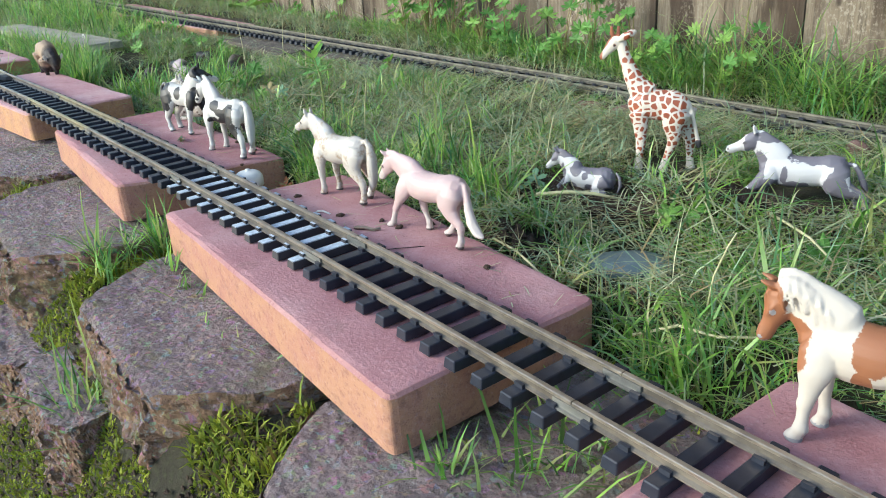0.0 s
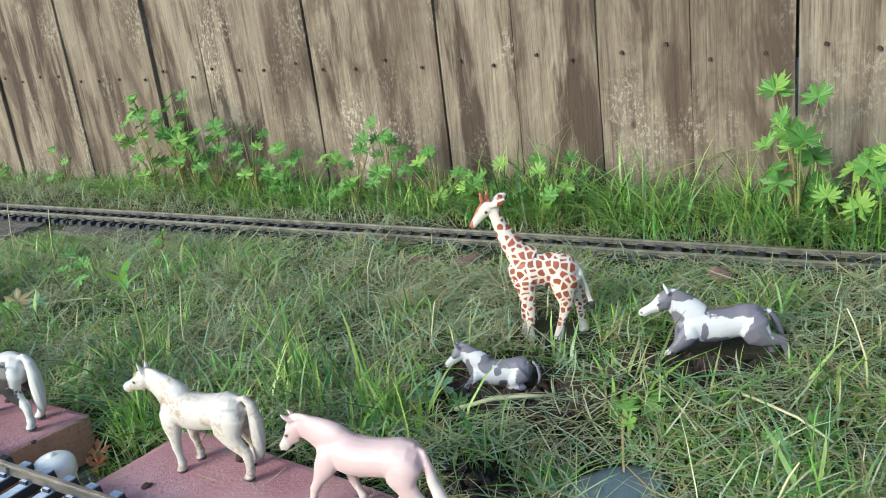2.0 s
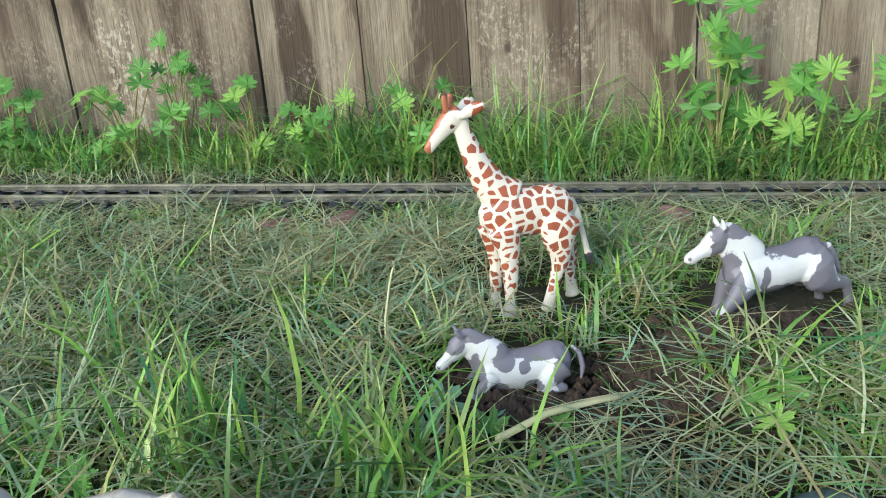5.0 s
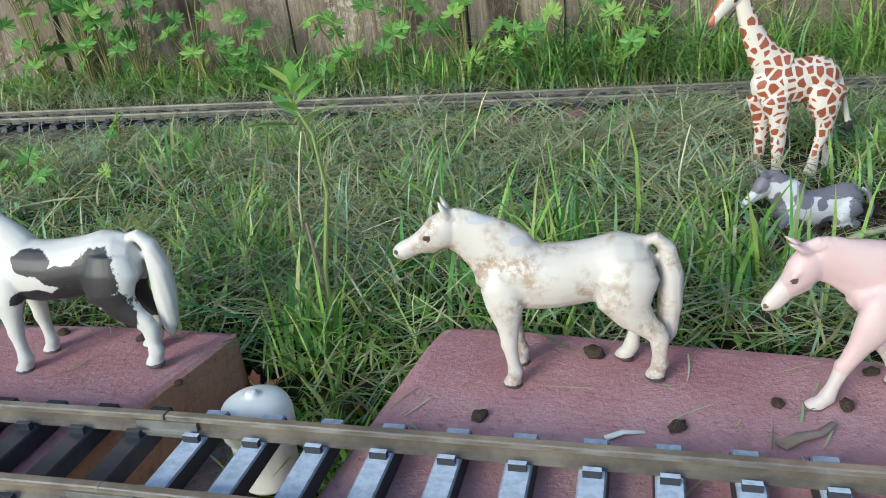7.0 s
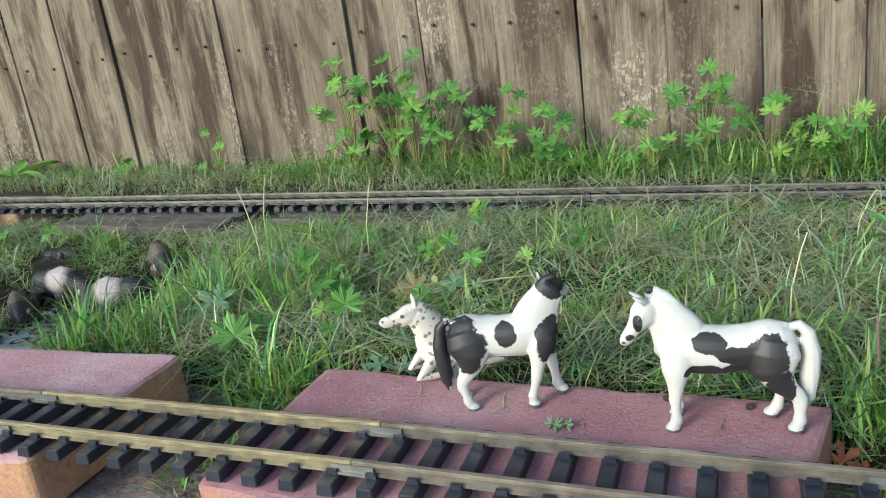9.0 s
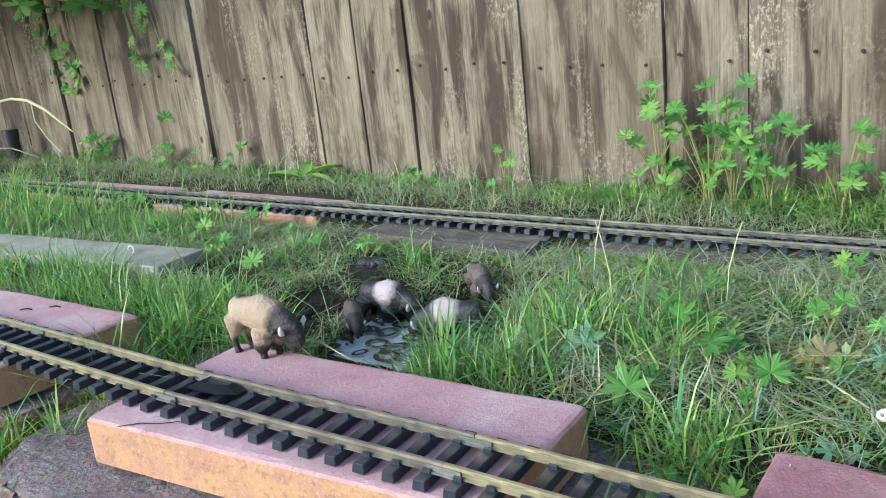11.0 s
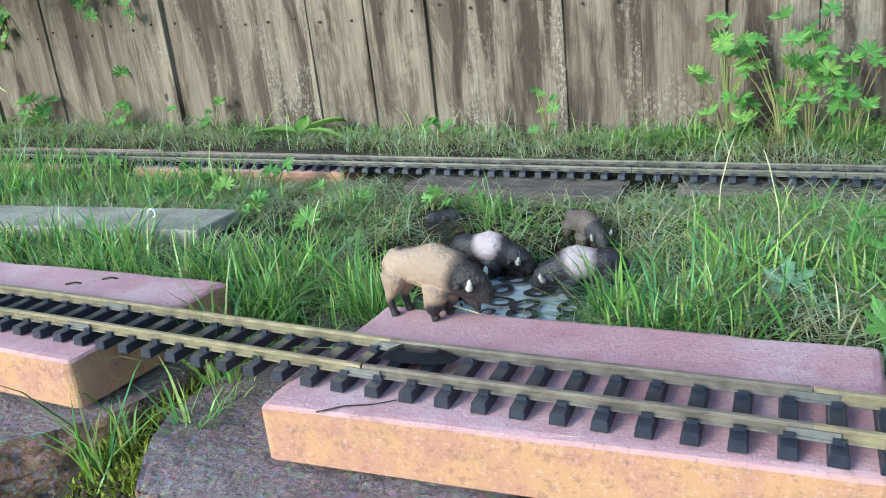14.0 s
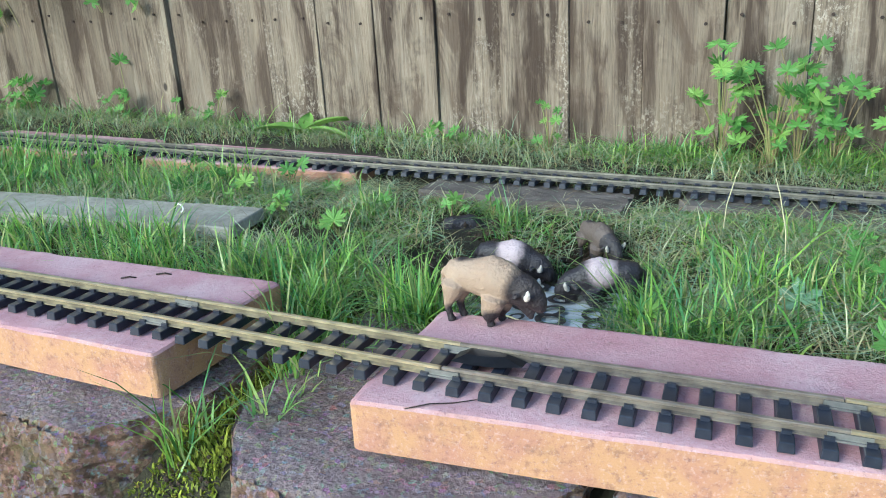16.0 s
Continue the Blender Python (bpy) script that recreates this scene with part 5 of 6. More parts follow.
# low leaves in the grass
for x, y, h, s, kind in ((-0.461, 0.556, 0.012, 0.034, LEAVES), (-0.43, 0.52, 0.01, 0.022, YELLOW), (-0.595, 0.625, 0.022, 0.018, PALE), (-0.56, 0.60, 0.018, 0.016, LEAVES), (-1.36, 0.435, 0.02, 0.026, LEAVES), (-1.375, 0.61, 0.045, 0.026, LEAVES), (-1.34, 0.52, 0.06, 0.022, LEAVES), (-1.52, 0.575, 0.03, 0.030, PALE), (-1.60, 0.47, 0.02, 0.018, PALE), (-0.80, 0.53, 0.02, 0.017, LEAVES), (-1.02, 0.50, 0.012, 0.016, LEAVES), (-1.09, 0.50, 0.02, 0.015, LEAVES), (-1.17, 0.50, 0.03, 0.016, LEAVES), (-0.98, 0.53, 0.02, 0.013, LEAVES), (-0.28, 0.66, 0.02, 0.03, LEAVES), (-0.40, 0.66, 0.02, 0.026, LEAVES), (-1.30, 0.62, 0.03, 0.016, LEAVES), (-1.45, 0.52, 0.03, 0.03, LEAVES), (-1.695, 0.545, 0.045, 0.026, LEAVES), (-2.05, 0.80, 0.05, 0.02, LEAVES), (-2.0, 0.85, 0.045, 0.018, LEAVES), (-0.20, 0.55, 0.03, 0.028, LEAVES), (-2.2, 0.70, 0.04, 0.026, LEAVES), (-2.45, 0.75, 0.05, 0.022, LEAVES), (-2.75, 0.75, 0.06, 0.02, LEAVES), (-0.66, 0.58, 0.015, 0.014, LEAVES), (-0.50, 0.60, 0.012, 0.018, LEAVES), (-1.24, 0.72, 0.04, 0.02, LEAVES), (-1.48, 0.70, 0.05, 0.022, LEAVES)):
    r_ = random.Random(int(x * 999))
    plant(x, y, [(r_.uniform(-.02, .02), r_.uniform(-.02, .02), h, s), (r_.uniform(-.035, .035), r_.uniform(-.02, .03), h * 0.8, s * 0.7), (r_.uniform(-.035, .035), r_.uniform(-.03, .02), h * 0.6, s * 0.55)], kind, "low lobed leaf growing between grass blades", "lawn_weed", "low weeds in the grass")
for x, y, h, s, kind in ((-1.444, 0.653, 0.05, 0.026, LEAVES), (-1.42, 0.67, 0.04, 0.022, LEAVES), (-1.304, 0.635, 0.03, 0.022, YELLOW), (-1.253, 0.634, 0.035, 0.016, PALE), (-1.269, 0.478, 0.03, 0.016, PALE), (-1.322, 0.42, 0.035, 0.018, LEAVES), (-1.33, 0.385, 0.03, 0.024, PALE)):
    plant(x, y, [(0.0, 0.0, h, s), (0.02, 0.012, h * 0.75, s * 0.8), (-0.018, 0.006, h * 0.6, s * 0.65)], kind, "low lobed weed leaves among the matted grass", group="low weeds in the grass")
leafy = random.Random(31)
for j in range(18):
    x, y = (leafy.uniform(-3.1, -2.05), leafy.uniform(0.62, 0.93)) if j < 14 else (leafy.uniform(-1.6, -1.1), leafy.uniform(0.60, 0.93))
    if any((x - p) ** 2 + (y - q) ** 2 < 0.012 for p, q in ((-2.67, 0.56), (-1.83, 0.62), (-0.44, 0.70), (-0.56, 0.80))):
        continue
    h, s = leafy.uniform(0.025, 0.06), leafy.uniform(0.014, 0.024)
    plant(x, y, [(leafy.uniform(-.025, .025), leafy.uniform(-.02, .02), h * f, s * f) for f in (1.0, 0.8, 0.65, 0.9)], LEAVES, "small lobed weed half hidden in the lawn", group="low weeds in the grass")
plant(-0.897, 0.452, [(0.0, 0.0, 0.016, 0.016), (0.012, -0.01, 0.012, 0.012)], [mesh_of("leaf", palmate(1.0, 5, 2, 0.2, 0.3), RED_LEAF)], "red-orange lobed leaf at the paver corner", "red_weed", "low weeds in the grass")

# the tall straw-coloured weed behind the cap
tall = thing("tall_weed", (-0.866, 0.50, 0.0), "thin tall weed with narrow green top leaves", "weed")
bm = bmesh.new()
tube(bm, [(0, 0, 0, .0018, .0018), (0.003, 0, 0.07, .0016, .0016), (0.014, 0, 0.12, .0013, .0013), (0.012, 0, 0.155, .0011, .0011), (0.0, 0, 0.18, .0009, .0009)], 7)
part("stem", bm, STEM, tall)
bm = bmesh.new()
tube(bm, [(-0.012, 0.01, 0, .0016, .0016), (-0.004, 0.008, 0.05, .0014, .0014), (-0.006, 0.006, 0.10, .001, .001)], 7)
part("stem", bm, TWIG, tall)
for k in range(11):
    a = k * 137.5
    bm = bmesh.new()
    L = 0.032 - 0.0012 * k
    vv = [bm.verts.new((w * 0.0045, t * L, -0.25 * L * t * t)) for t, w in ((0, -0.15), (0.4, -1), (0.75, -0.7), (1, 0), (0.75, 0.7), (0.4, 1), (0, 0.15))]
    bm.faces.new(vv)
    lf = part("leaf", bm, GRASS, tall)
    lf.matrix_local = pose(0.004, 0, 0.158 + 0.0028 * k, 0, 0, a) @ pose(0, 0, 0, 20 + 4 * k, 0, 0)

for k, (a_, b_, r_) in enumerate((((-0.575, 0.60), (-0.50, 0.655), 0.0022), ((-0.52, 0.49), (-0.42, 0.47), 0.0012), ((-0.36, 0.70), (-0.27, 0.66), 0.0014), ((-1.31, 0.60), (-1.25, 0.55), 0.0013), ((-1.30, 0.62), (-1.18, 0.70), 0.0012), ((-1.93, 0.53), (-1.80, 0.50), 0.0012), ((-0.33, 0.47), (-0.24, 0.50), 0.0014))):
    za, zb = ground_z(*a_) + 0.016, ground_z(*b_) + 0.022
    bm = bmesh.new()
    mx_, my_ = (b_[0] - a_[0]) / 2, (b_[1] - a_[1]) / 2
    tube(bm, [(-mx_, -my_, za - 0.02, r_, r_), (-mx_ * 0.3, -my_ * 0.3 + 0.004, (za + zb) / 2 - 0.016, r_, r_), (mx_ * 0.4, my_ * 0.4 - 0.003, (za + zb) / 2 - 0.015, r_ * 0.9, r_ * 0.9), (mx_, my_, zb - 0.02, r_ * 0.7, r_ * 0.7)], 7)
    solo("dead_stem", bm, STRAW_STEM, "pale dry stem lying across the grass", "dead stem", "dead stems in the grass", at=pose((a_[0] + b_[0]) / 2, (a_[1] + b_[1]) / 2, 0.02), smooth=True)
for k, (x_, y_, h_, dx_) in enumerate(((-0.25, 0.76, 0.09, -0.02), (-0.66, 0.70, 0.07, 0.01), (-0.93, 0.60, 0.10, 0.015), (-0.30, 0.52, 0.08, 0.02), (-1.55, 0.70, 0.13, -0.02), (-1.44, 0.78, 0.12, 0.02), (-2.12, 0.58, 0.10, 0.03), (-1.64, 0.83, 0.12, 0.02), (-0.86, 0.86, 0.07, 0.02))):
    bm = bmesh.new()
    tube(bm, [(0, 0, -0.005, .0011, .0011), (dx_ * 0.2, 0.003, h_ * 0.5, .0009, .0009), (dx_ * 0.7, 0.004, h_ * 0.85, .0008, .0008), (dx_, 0.004, h_, .0006, .0006)], 6)
    solo("seed_stalk", bm, STRAW_STEM, "thin pale grass stalk standing above the lawn", "grass stalk", "tall stalks in the lawn", at=pose(x_, y_, ground_z(x_, y_)), smooth=True)
# broad dock leaf lying towards the rear track
dock = thing("dock_plant", (-2.60, 1.19, ground_z(-2.6, 1.19)), "broad-leaved dock with one long leaf by the fence", "weed")
for k, (a, L, w, tilt) in enumerate(((100, 0.13, 0.026, 28), (-60, 0.10, 0.016, 40), (20, 0.07, 0.018, 55), (-105, 0.16, 0.010, 22))):
    bm = bmesh.new()
    rows = [[bm.verts.new((s * w * math.sin(math.pi * min(t * 1.05, 1)) ** 0.8, t * L, 0.012 * abs(s) - 0.5 * L * t * t)) for s in (-1, 0, 1)] for t in (0.03, 0.2, 0.4, 0.6, 0.8, 0.98)]
    for p, q in zip(rows, rows[1:]):
        for i in range(2):
            bm.faces.new((p[i], p[i + 1], q[i + 1], q[i]))
    lf = part("leaf", bm, LEAF, dock, smooth=True)
    lf.matrix_local = pose(0, 0, 0.01, 0, 0, a) @ pose(0, 0, 0, tilt, 0, 0)


# ---- grass, straw and moss: one mesh of blades each ----
def inside_paver(x, y, pad=0.004):
    hit = np.zeros(len(x), bool)
    for c in PAVERS + FAR_PAVERS:
        ok = np.ones(len(x), bool)
        for (xa, ya), (xb, yb) in zip(c, c[1:] + c[:1]):
            ok &= (xb - xa) * (y - ya) - (yb - ya) * (x - xa) > -pad * math.hypot(xb - xa, yb - ya)
        hit |= ok
    return hit


def blades(name, x, y, h, w, lean, material, label, seed, flat=False, z=None, cat="grass"):
    g = np.random.default_rng(seed)
    n = len(x)
    if z is None:
        z = np.array([ground_z(a, b) for a, b in zip(x, y)])
    az = g.uniform(0, 2 * np.pi, n)
    d = np.stack([np.cos(az), np.sin(az)], 1)
    tw = az + np.pi / 2 + g.uniform(-0.7, 0.7, n)
    s = np.stack([np.cos(tw), np.sin(tw)], 1) * w[:, None]
    kink = g.uniform(-0.4, 0.4, n)
    tilt = g.uniform(-0.08, 0.42, n) * (lean + 1) * (cat == "straw" and name != "paver_litter")
    V = np.empty((n, 7, 3))
    for k, t in enumerate((0.0, 0.38, 0.72)):
        off = lean * h * t ** 1.8
        wob = 0.15 * h * kink * math.sin(3 * t)
        up = h * t * (1 - (0.25 * np.clip(lean, 0, 1.5) * t)) if not flat else 0.004 + h * tilt * t
        run = off if not flat else h * (t - 0.4)
        c = np.stack([x + d[:, 0] * run - d[:, 1] * wob, y + d[:, 1] * run + d[:, 0] * wob], 1)
        wid = (0.8, 1.0, 0.7)[k]
        V[:, 2 * k, :2], V[:, 2 * k + 1, :2] = c - s * wid, c + s * wid
        V[:, 2 * k, 2] = V[:, 2 * k + 1, 2] = z + up
    run = lean * h if not flat else h * 0.6
    V[:, 6, 0], V[:, 6, 1] = x + d[:, 0] * run, y + d[:, 1] * run
    V[:, 6, 2] = z + (h * (1 - 0.3 * np.clip(lean, 0, 1.5)) if not flat else 0.004 + h * tilt * 0.9)
    me = bpy.data.meshes.new(name)
    idx = (np.arange(n) * 7)[:, None]
    loops = np.concatenate([idx + np.array([0, 1, 3, 2]), idx + np.array([2, 3, 5, 4]), idx + np.array([4, 5, 6])], 1).ravel()
    me.vertices.add(n * 7)
    me.vertices.foreach_set("co", V.ravel())
    me.loops.add(len(loops))
    me.loops.foreach_set("vertex_index", loops.astype(np.int32))
    me.polygons.add(n * 3)
    starts = (np.arange(n) * 11)[:, None] + np.array([0, 4, 8])
    me.polygons.foreach_set("loop_start", starts.ravel().astype(np.int32))
    me.polygons.foreach_set("loop_total", np.tile([4, 4, 3], n).astype(np.int32))
    me.materials.append(material)
    me.update(calc_edges=True)
    me.validate()
    return tagged(new(name, me), label, cat, kind="stuff")


ANIMAL_ROOM = [(-0.56, 0.80, 0.05), (-0.39, 0.81, 0.07), (-0.57, 0.675, 0.06), (-1.2, 0.455, 0.045), (-1.825, 0.61, 0.095), (-1.90, 0.68, 0.07), (-1.755, 0.65, 0.065), (-1.80, 0.775, 0.05), (-1.79, 0.735, 0.05), (-1.785, 0.70, 0.045), (-2.03, 0.80, 0.055), (-2.0, 0.745, 0.03), (-1.94, 0.70, 0.05), (-2.15, 0.63, 0.05), (-2.22, 0.66, 0.045), (-0.415, 0.568, 0.035), (-0.58, 0.625, 0.045), (-0.47, 0.735, 0.045), (-0.40, 0.725, 0.045), (-1.83, 0.50, 0.05), (-1.76, 0.52, 0.035), (-0.50, 0.52, 0.035), (-2.02, 0.63, 0.065), (-1.97, 0.56, 0.045), (-1.95, 0.74, 0.04)]


def keep(x, y, track_pad=0.04):
    ok = ~inside_paver(x, y)
    for ax, ay, ar in ANIMAL_ROOM:
        ok &= (x - ax) ** 2 + (y - ay) ** 2 > ar * ar
    ty = 1.12 + 0.065 * x + 0.0235
    ok &= np.abs(y - ty) > track_pad
    ok &= np.abs(np.interp(x, [-2.99, -2.27], [0.50, 0.63]) - y) - np.where((x > -2.99) & (x < -2.27), 0.05, -9) > 0
    return ok


g = np.random.default_rng(5)


def lawn(n, x0, x1, y0, y1, tufts, spread_):
    """Points gathered round random tufts."""
    cx, cy = g.uniform(x0, x1, tufts), g.uniform(y0, y1, tufts)
    k = g.integers(0, tufts, n)
    return cx[k] + g.normal(0, spread_, n), cy[k] + g.normal(0, spread_, n)


def low_near_track(x, y, h):
    """Mown strip in front of the rear line, and a trodden middle."""
    ty = 1.12 + 0.065 * x
    h = np.where((y > ty - 0.16) & (y < ty + 0.09), np.minimum(h, 0.014 + 0.16 * np.clip(ty - 0.035 - y, 0, 1)), h)
    return np.where((x > -1.0) & (y > 0.72) & (y < 1.0), h * 0.85, h)


def patchy(x, y):
    """Uneven growth: bare hollows and lush spots a hand wide."""
    return np.array([0.82 + 1.05 * noise.noise((a * 9, b * 9, 2.0)) for a, b in zip(x, y)]).clip(0.12, 1.45)


# short matted lawn
x, y = lawn(120000, -4.4, 0.6, 0.44, 1.12, 6500, 0.013)
ok = keep(x, y) & (y > 0.43) & (g.random(len(x)) < (patchy(x, y) + 0.15) * np.where(x < -1.45, 0.62, 1.0) * np.where((x < -1.9) & (y > 1.12 + 0.065 * x + 0.05), 0.3, 1.0))
x, y = x[ok], y[ok]
h = low_near_track(x, y, g.gamma(5, 0.0052, len(x)) * np.where(x < -1.45, 1.0, 0.85) * patchy(x, y))
blades("lawn_grass", x, y, h, g.gamma(4, 0.00020, len(x)), g.uniform(0.4, 2.8, len(x)), GRASS, "short matted green lawn grass", 1)
# upright tufts
x, y = lawn(9500, -4.2, 0.5, 0.47, 1.0, 260, 0.017)
ok = keep(x, y) & (y > 0.46)
x, y = x[ok], y[ok]
h = low_near_track(x, y, g.gamma(9, 0.0060, len(x)) * np.where(x < -1.35, 0.92, 0.85) * patchy(x, y))
blades("grass_tufts", x, y, h, g.gamma(5, 0.00023, len(x)), g.uniform(0.1, 1.6, len(x)), GRASS, "taller upright tufts of fresh green grass", 2)
# tall grass under the fence
x, y = lawn(24000, -4.6, 0.8, 1.175, 1.275, 700, 0.016)
ok = keep(x, y, 0.035) & (y > 1.12 + 0.065 * x + 0.07)
x, y = x[ok], y[ok]
thin = g.random(len(x)) < np.where(x > -1.9, 1.0, 0.35)
x, y = x[thin], y[thin]
dense = np.where(x > -0.85, 1.5, np.where(x > -1.7, 0.85, 0.6))
blades("fence_grass", x, y, g.gamma(4, 0.0125, len(x)) * dense, g.uniform(0.0008, 0.0018, len(x)), g.uniform(0.15, 2.1, len(x)), GRASS, "tall ragged grass along the foot of the fence", 3)
# dry cut straw lying about
x, y = lawn(68000, -4.2, 0.6, 0.46, 1.16, 1900, 0.035)
ok = keep(x, y, 0.03)
x, y = x[ok], y[ok]
zz = np.array([ground_z(a, b) for a, b in zip(x, y)]) + g.uniform(0.004, 0.022, len(x)) * np.where(np.abs(y - 1.12 - 0.065 * x) < 0.12, 0.4, 1)
thin = g.random(len(x)) < np.where(x < -1.45, 0.9, 1.0)
blades("cut_straw", x[thin], y[thin], g.uniform(0.015, 0.07, thin.sum()), g.uniform(0.0004, 0.0010, thin.sum()), np.zeros(thin.sum()), STRAW, "pale dry cut grass lying on the lawn", 4, flat=True, z=zz[thin], cat="straw")
# dry upright stalks
x, y = lawn(24000, -4.0, 0.5, 0.47, 1.25, 1100, 0.022)
ok = keep(x, y)
x, y = x[ok], y[ok]
h = low_near_track(x, y, g.gamma(5, 0.0075, len(x)))
blades("dry_stalks", x, y, h, g.uniform(0.0004, 0.0009, len(x)), g.uniform(0.2, 1.8, len(x)), STRAW, "dry straw-coloured grass stalks among the green", 6, cat="straw")
# straw litter on the pavers
x, y = g.uniform(-1.3, -0.2, 700), g.uniform(0.36, 0.47, 700)
ok = inside_paver(x, y, -0.006) & (g.random(700) < 0.25)
x, y = x[ok], y[ok]
blades("paver_litter", x, y, g.uniform(0.004, 0.03, len(x)), g.uniform(0.0003, 0.0007, len(x)), np.zeros(len(x)), STRAW, "bits of dry grass lying on the pavers", 12, flat=True, z=top_of(x) - 0.0028, cat="straw")
# tufts in chosen spots: between pavers, in gaps of the wall and in front of the bison pond
spots = [(-0.87, 0.48, 0.022, 110, 0.06), (-2.0, 0.285, 0.016, 34, 0.10), (-1.97, 0.21, 0.014, 24, 0.07), (-2.04, 0.165, 0.010, 20, 0.09), (-2.02, 0.32, 0.014, 34, 0.11), (-1.37, 0.31, 0.012, 22, 0.04), (-0.87, 0.23, 0.01, 30, 0.05), (-0.86, 0.31, 0.012, 26, 0.05), (-0.885, 0.20, 0.01, 26, 0.06), (-0.29, 0.31, 0.015, 30, 0.05), (-0.84, 0.42, 0.012, 70, 0.045), (-0.87, 0.27, 0.014, 80, 0.05), (-0.28, 0.36, 0.03, 110, 0.045), (-0.29, 0.45, 0.03, 150, 0.05), (-0.33, 0.28, 0.02, 60, 0.04), (-0.78, 0.250, 0.014, 34, 0.045), (-0.71, 0.250, 0.024, 26, 0.038), (-0.62, 0.247, 0.03, 24, 0.036), (-0.53, 0.246, 0.03, 16, 0.034), (-1.97, 0.25, 0.02, 24, 0.03), (-2.03, 0.19, 0.008, 12, 0.045), (-1.99, 0.38, 0.03, 120, 0.05), (-2.06, 0.42, 0.03, 260, 0.075), (-1.93, 0.46, 0.03, 300, 0.085), (-1.69, 0.53, 0.022, 130, 0.075), (-1.6, 0.52, 0.04, 200, 0.055), (-1.65, 0.47, 0.02, 70, 0.07), (-2.04, 0.36, 0.012, 60, 0.06), (-2.2, 0.45, 0.05, 300, 0.07), (-1.37, 0.36, 0.03, 130, 0.04), (-1.37, 0.46, 0.03, 160, 0.05), (-2.35, 0.43, 0.05, 300, 0.07), (-0.845, 0.20, 0.01, 30, 0.04), (-0.70, 0.12, 0.02, 40, 0.07), (-0.40, 0.10, 0.04, 50, 0.08), (-2.1, 0.52, 0.05, 260, 0.07), (-0.62, 0.56, 0.04, 150, 0.06), (-0.73, 0.57, 0.04, 130, 0.065), (-0.95, 0.56, 0.04, 130, 0.055), (-1.60, 0.62, 0.05, 240, 0.07), (-1.48, 0.62, 0.06, 260, 0.065), (-2.75, 0.42, 0.08, 300, 0.07), (-2.5, 0.50, 0.10, 330, 0.065), (-2.40, 0.51, 0.05, 160, 0.06), (-2.62, 0.47, 0.05, 160, 0.07), (-2.85, 0.45, 0.10, 200, 0.06), (-3.0, 0.75, 0.2, 900, 0.09), (-3.4, 0.8, 0.2, 900, 0.10), (-2.6, 0.8, 0.12, 500, 0.07)]
xs, ys, hs = [], [], []
for sx, sy, r, n, h in spots:
    n = int(n * 0.7) if sx < -1.45 and sy > 0.46 else n
    xs.append(g.normal(sx, r * 0.7, n)), ys.append(g.normal(sy, r * 0.5, n)), hs.append(g.gamma(12, h / 12, n))
x, y, h = map(np.concatenate, (xs, ys, hs))
ok = ~inside_paver(x, y) & keep(x, y)
x, y, h = x[ok], y[ok], h[ok]
blades("edge_tufts", x, y, h, g.uniform(0.0008, 0.0017, len(x)), g.uniform(0.05, 1.25, len(x)), GRASS, "bright grass tufts in gaps beside pavers and track", 7)
# moss over the soil between the blocks
x, y = g.uniform(-2.9, 0.3, 260000), g.uniform(0.0, 0.45, 260000)
def block_free(x, y):
    ok = ~inside_paver(x, y)
    for x0, x1, y0 in BLOCKS:
        c = np.clip(1 - (y - y0) / (0.3 * (0.46 - y0)), 0, 1) ** 1.2 * 0.07
        ok &= ~((x > x0 + c - 0.004) & (x < x1 - c + 0.004) & (y > y0 - 0.004))
    return ok
ok = block_free(x, y) | ((y > 0.30) & ~inside_paver(x, y))
ok &= np.array([noise.noise((a * 18, b * 18, 7)) > -0.32 for a, b in zip(x, y)])
x, y = x[ok], y[ok]
blades("moss", x, y, g.gamma(5, 0.0012, len(x)) * np.where(y > 0.16, 1.7, 0.8), g.uniform(0.0007, 0.0016, len(x)), g.uniform(0.2, 1.2, len(x)), MOSS, "yellow-green moss between the wall blocks", 8, cat="moss")

plant(-3.20, 1.24, [(0.0, -0.005, 0.16, 0.03), (0.03, -0.01, 0.03, 0.02)], LEAVES, "single broad leaf climbing the fence boards", "climbing_weed")
plant(-2.90, 1.10, [(0.01, 0.0, 0.09, 0.016), (-0.02, 0.01, 0.05, 0.012)], LEAVES, "thin-stalked weed beside the rear track")
# ---- far left corner: bare twigs, a log and a hanging vine ----
shrub = thing("bare_shrub", (-4.25, 1.12, ground_z(-4.25, 1.12)), "bare grey twigs of a shrub in the fence corner", "shrub")
rnd = random.Random(9)
for k in range(26):
    a, L = rnd.uniform(-70, 80), rnd.uniform(0.25, 0.65)
    bm = bmesh.new()
    p, pts = Vector((rnd.uniform(-.1, .1), rnd.uniform(-.05, .03), 0)), []
    d = Vector((math.sin(radians(a)), rnd.uniform(-0.4, 0.05), math.cos(radians(a)))).normalized()
    for j in range(6):
        pts.append((*p, 0.005 * (1 - j / 7), 0.005 * (1 - j / 7)))
        p = p + d * (L / 5)
        d = (d + Vector((rnd.uniform(-.35, .35), rnd.uniform(-.2, .1), rnd.uniform(-.4, .15)))).normalized()
    tube(bm, pts, 6)
    part("twig", bm, TWIG, shrub)
bm = bmesh.new()
tube(bm, [(-0.09, 0, 0, .02, .02), (-0.03, 0, 0.004, .028, .026), (0.05, 0.01, 0.002, .026, .025), (0.09, 0.015, 0, .022, .02)], 16)
solo("log", bm, TWIG, "short brown log lying in the grass", "log", at=pose(-4.06, 1.0, ground_z(-4.06, 1.0) + 0.04, 0, 0, 30), smooth=True)
bm = bmesh.new()
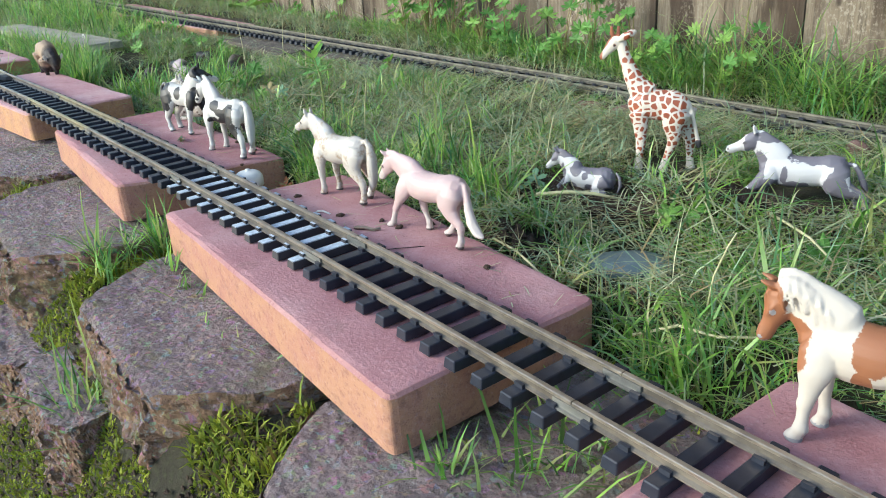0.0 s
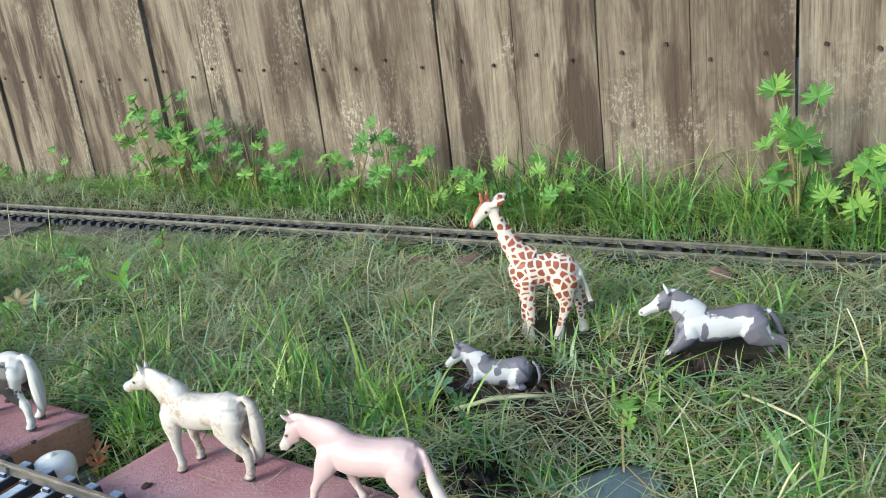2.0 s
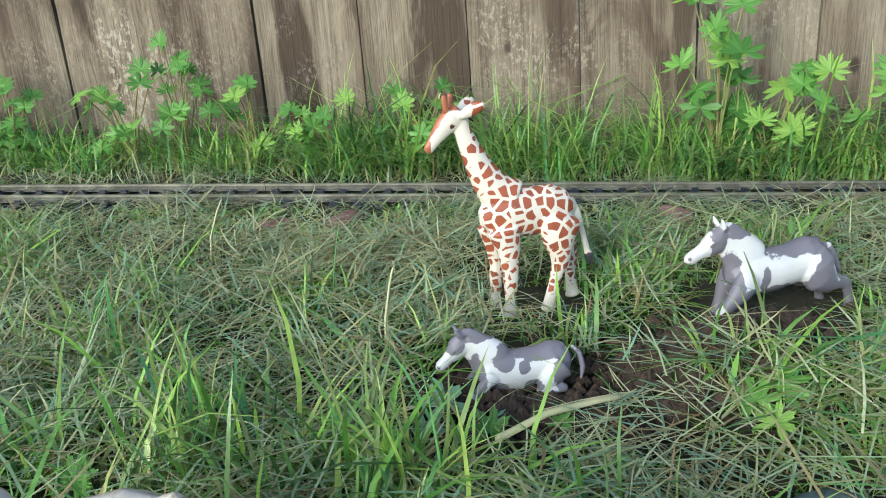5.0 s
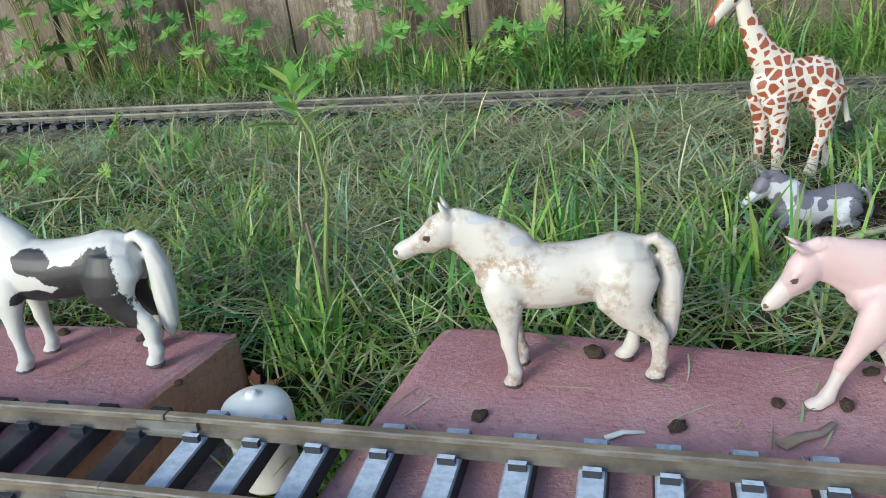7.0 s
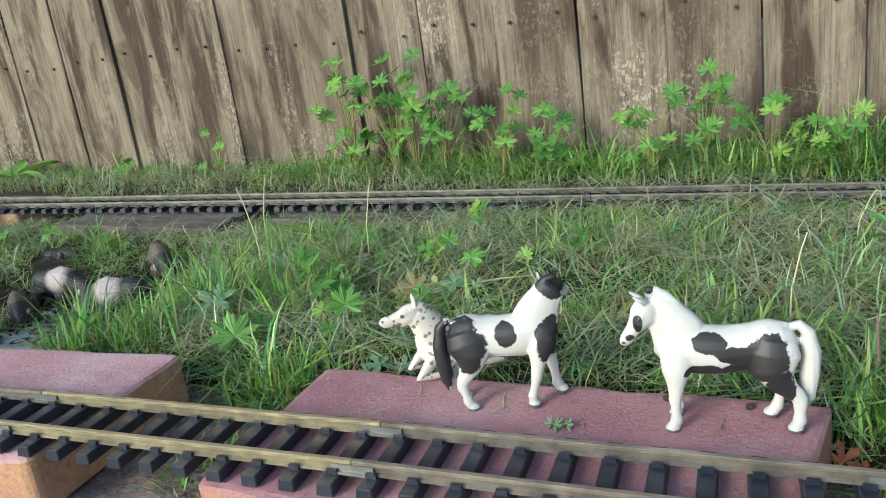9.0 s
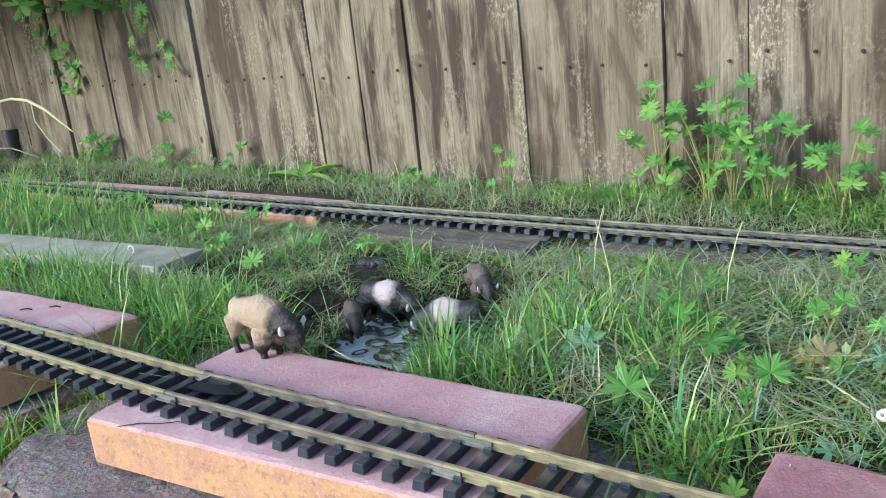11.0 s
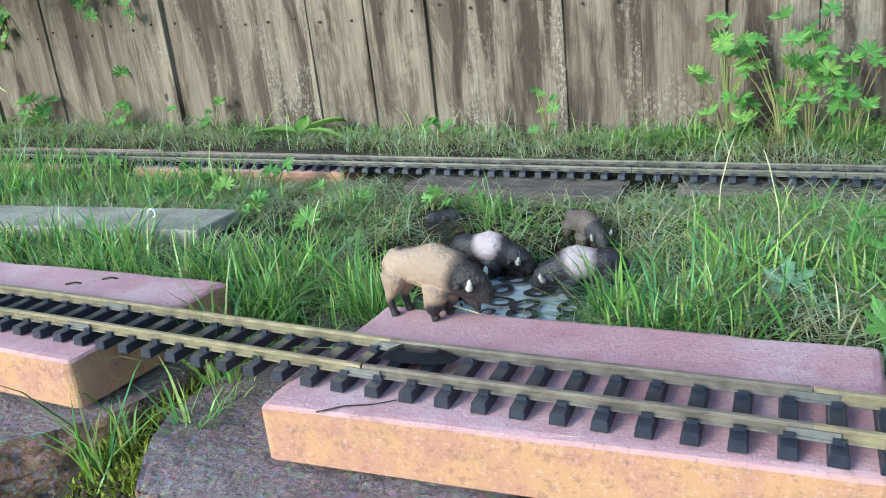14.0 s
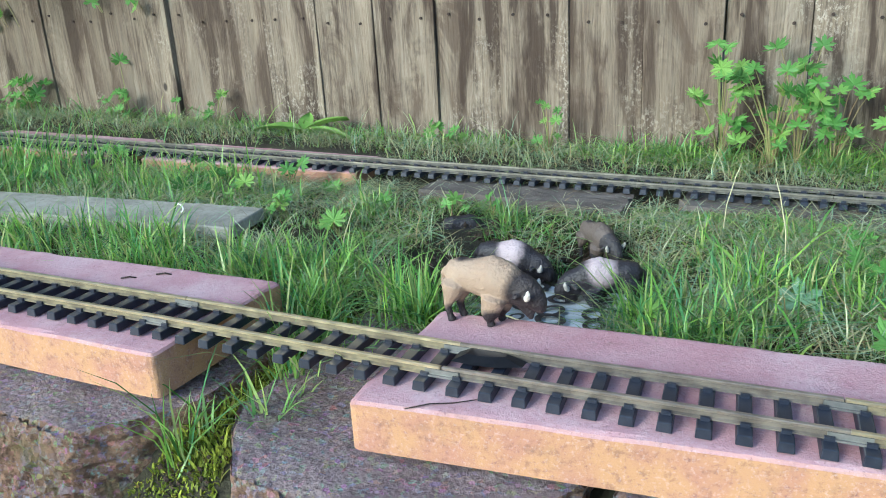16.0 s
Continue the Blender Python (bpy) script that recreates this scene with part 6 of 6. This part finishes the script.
tube(bm, [(-3.87, 1.12, 0.379, .004, .004), (-3.76, 1.12, 0.368, .005, .005), (-3.66, 1.12, 0.335, .0045, .0045), (-3.52, 1.12, 0.261, .002, .002)], 8)
tube(bm, [(-3.74, 1.12, 0.362, .0025, .0025), (-3.72, 1.11, 0.30, .002, .002), (-3.66, 1.11, 0.24, .0015, .0015), (-3.60, 1.11, 0.20, .001, .001)], 6)
tube(bm, [(-4.25, 1.12, ground_z(-4.25, 1.12), .005, .005), (-4.15, 1.12, 0.28, .005, .005), (-4.0, 1.12, 0.37, .0045, .0045), (-3.86, 1.12, 0.379, .004, .004)], 8)
part("dead_branch", bm, STRAW_STEM, shrub, "pale dead branch")
for pts in ([(-4.45, 1.08, 0.12), (-4.39, 1.08, 0.27), (-4.2, 1.09, 0.34), (-4.02, 1.09, 0.40)], [(-4.3, 1.1, 0.15), (-4.2, 1.08, 0.30), (-4.22, 1.08, 0.45), (-4.12, 1.09, 0.62)]):
    bm = bmesh.new()
    tube(bm, [(*p, 0.008 * (1 - 0.18 * k), 0.008 * (1 - 0.18 * k)) for k, p in enumerate(pts)], 8)
    part("dark_branch", bm, NAIL, shrub, "dark bare branch")
for o in shrub.children:
    if o.name.startswith(("dead_branch", "dark_branch")):
        o.matrix_local = shrub.matrix_world.inverted()
bm = bmesh.new()
for r0, r1, z0, z1 in ((0.024, 0.024, 0.0, 0.125), (0.027, 0.027, 0.105, 0.135)):
    bmesh.ops.create_cone(bm, cap_ends=True, segments=24, radius1=r0, radius2=r1, depth=z1 - z0, matrix=Matrix.Translation((0, 0, (z0 + z1) / 2)))
solo("pipe_stub", bm, BLACK_PLASTIC, "dark plastic pipe stub standing by the fence", "pipe", at=pose(-4.0, 1.15, ground_z(-4.0, 1.15) - 0.01))
rnd = random.Random(14)
for vx, n_leaf, z_low in ((-3.72, 40, 0.375), (-3.24, 30, 0.40)):
    vine = thing("vine", (vx, 1.25, 0.5), "dark green leafy vine hanging down the fence", "vine", "vines on the fence")
    for k in range(4):
        bm = bmesh.new()
        dx = rnd.uniform(-0.14, 0.06)
        tube(bm, [(dx, 0.02, 0.25, .002, .002), (dx + 0.03, -0.005, 0.08, .0018, .0018), (dx + 0.06, -0.008, -0.02, .0015, .0015), (dx + 0.11, -0.01, z_low - 0.5, .001, .001)], 6)
        part("stem", bm, STEM, vine)
    for j in range(n_leaf):
        s_ = rnd.uniform(0.016, 0.028)
        z_ = rnd.uniform(z_low - 0.5, 0.16)
        shared("leaf", LEAVES[j % 4], vine, pose(rnd.uniform(-0.10, 0.10) - 0.5 * z_, rnd.uniform(-0.035, 0.0), z_, rnd.uniform(40, 85), rnd.uniform(-40, 40), rnd.uniform(-60, 60)) @ Matrix.Diagonal((s_, s_, s_, 1)))
# unseen leaf mass added above the vines to shade the left boards
shade_canopy = thing("vine", (-3.78, 1.25, 0.62), "unseen dense leaf mass added above view to shade the fence", "vine", "vines on the fence")
for k in range(5):
    bm = bmesh.new()
    dx = -0.85 + 0.3 * k
    tube(bm, [(dx, 0.03, 0.45, .005, .005), (dx + 0.02, -0.15, 0.46, .005, .005), (dx + 0.05, -0.36, 0.30, .004, .004), (dx + 0.08, -0.50, 0.06, .003, .003)], 6)
    part("stem", bm, STEM, shade_canopy)
for j in range(300):
    s_ = rnd.uniform(0.05, 0.085)
    z_ = rnd.triangular(-0.02, 0.45, 0.15)
    shared("leaf", LEAVES[j % 4], shade_canopy, pose(rnd.uniform(-1.0, 0.55), rnd.uniform(-0.60, -0.02), z_, rnd.uniform(15, 80), rnd.uniform(-40, 40), rnd.uniform(-80, 80)) @ Matrix.Diagonal((s_, s_, s_, 1)))

# ---- scraps on the pavers ----
def scrap(name, points, width, material, label, cat):
    """A thin bent strip lying on a paver, along points of the plan."""
    x0, y0 = points[0]
    bm = bmesh.new()
    n = len(points) - 1
    tube(bm, [(x - x0, y - y0, width * 0.4 + 0.001 * math.sin(2.4 * k), width * (1 - 0.5 * k / n), width * 0.35) for k, (x, y) in enumerate(points)], 8)
    return solo(name, bm, material, label, cat, at=Matrix.Translation((x0, y0, top_of(x0))), smooth=True)


scrap("twig", ((-1.812, 0.196), (-1.796, 0.209), (-1.780, 0.219), (-1.762, 0.228)), 0.0011, NAIL, "thin dark twig lying on the pink paver", "twig")
scrap("twig", ((-0.560, 0.377), (-0.545, 0.398), (-0.536, 0.418)), 0.0009, NAIL, "thin dark twig lying on the red paver", "twig")
scrap("paper_scrap", ((-0.689, 0.388), (-0.682, 0.392), (-0.673, 0.395)), 0.0020, WHITE_PLASTIC, "small torn white scrap lying on the red paver", "scrap")
scrap("dry_leaf", ((-0.620, 0.393), (-0.612, 0.399), (-0.604, 0.404), (-0.598, 0.409)), 0.0034, TWIG, "withered brown leaf lying on the red paver", "leaf")
scrap("twig", ((-2.258, 0.322), (-2.250, 0.328), (-2.243, 0.331)), 0.0022, NAIL, "short dark stick lying on the pink paver", "twig")
scrap("twig", ((-2.228, 0.348), (-2.219, 0.353), (-2.211, 0.355)), 0.0022, NAIL, "short dark stick lying on the pink paver", "twig")
plant(-1.077, 0.384, [(0.0, 0.0, 0.004, 0.008), (0.007, 0.002, 0.003, 0.006), (-0.006, 0.003, 0.003, 0.006)], PALE, "tiny grey-green sprig lying on the red paver", "sprig", "", z0=top_of(-1.077) + 0.001)
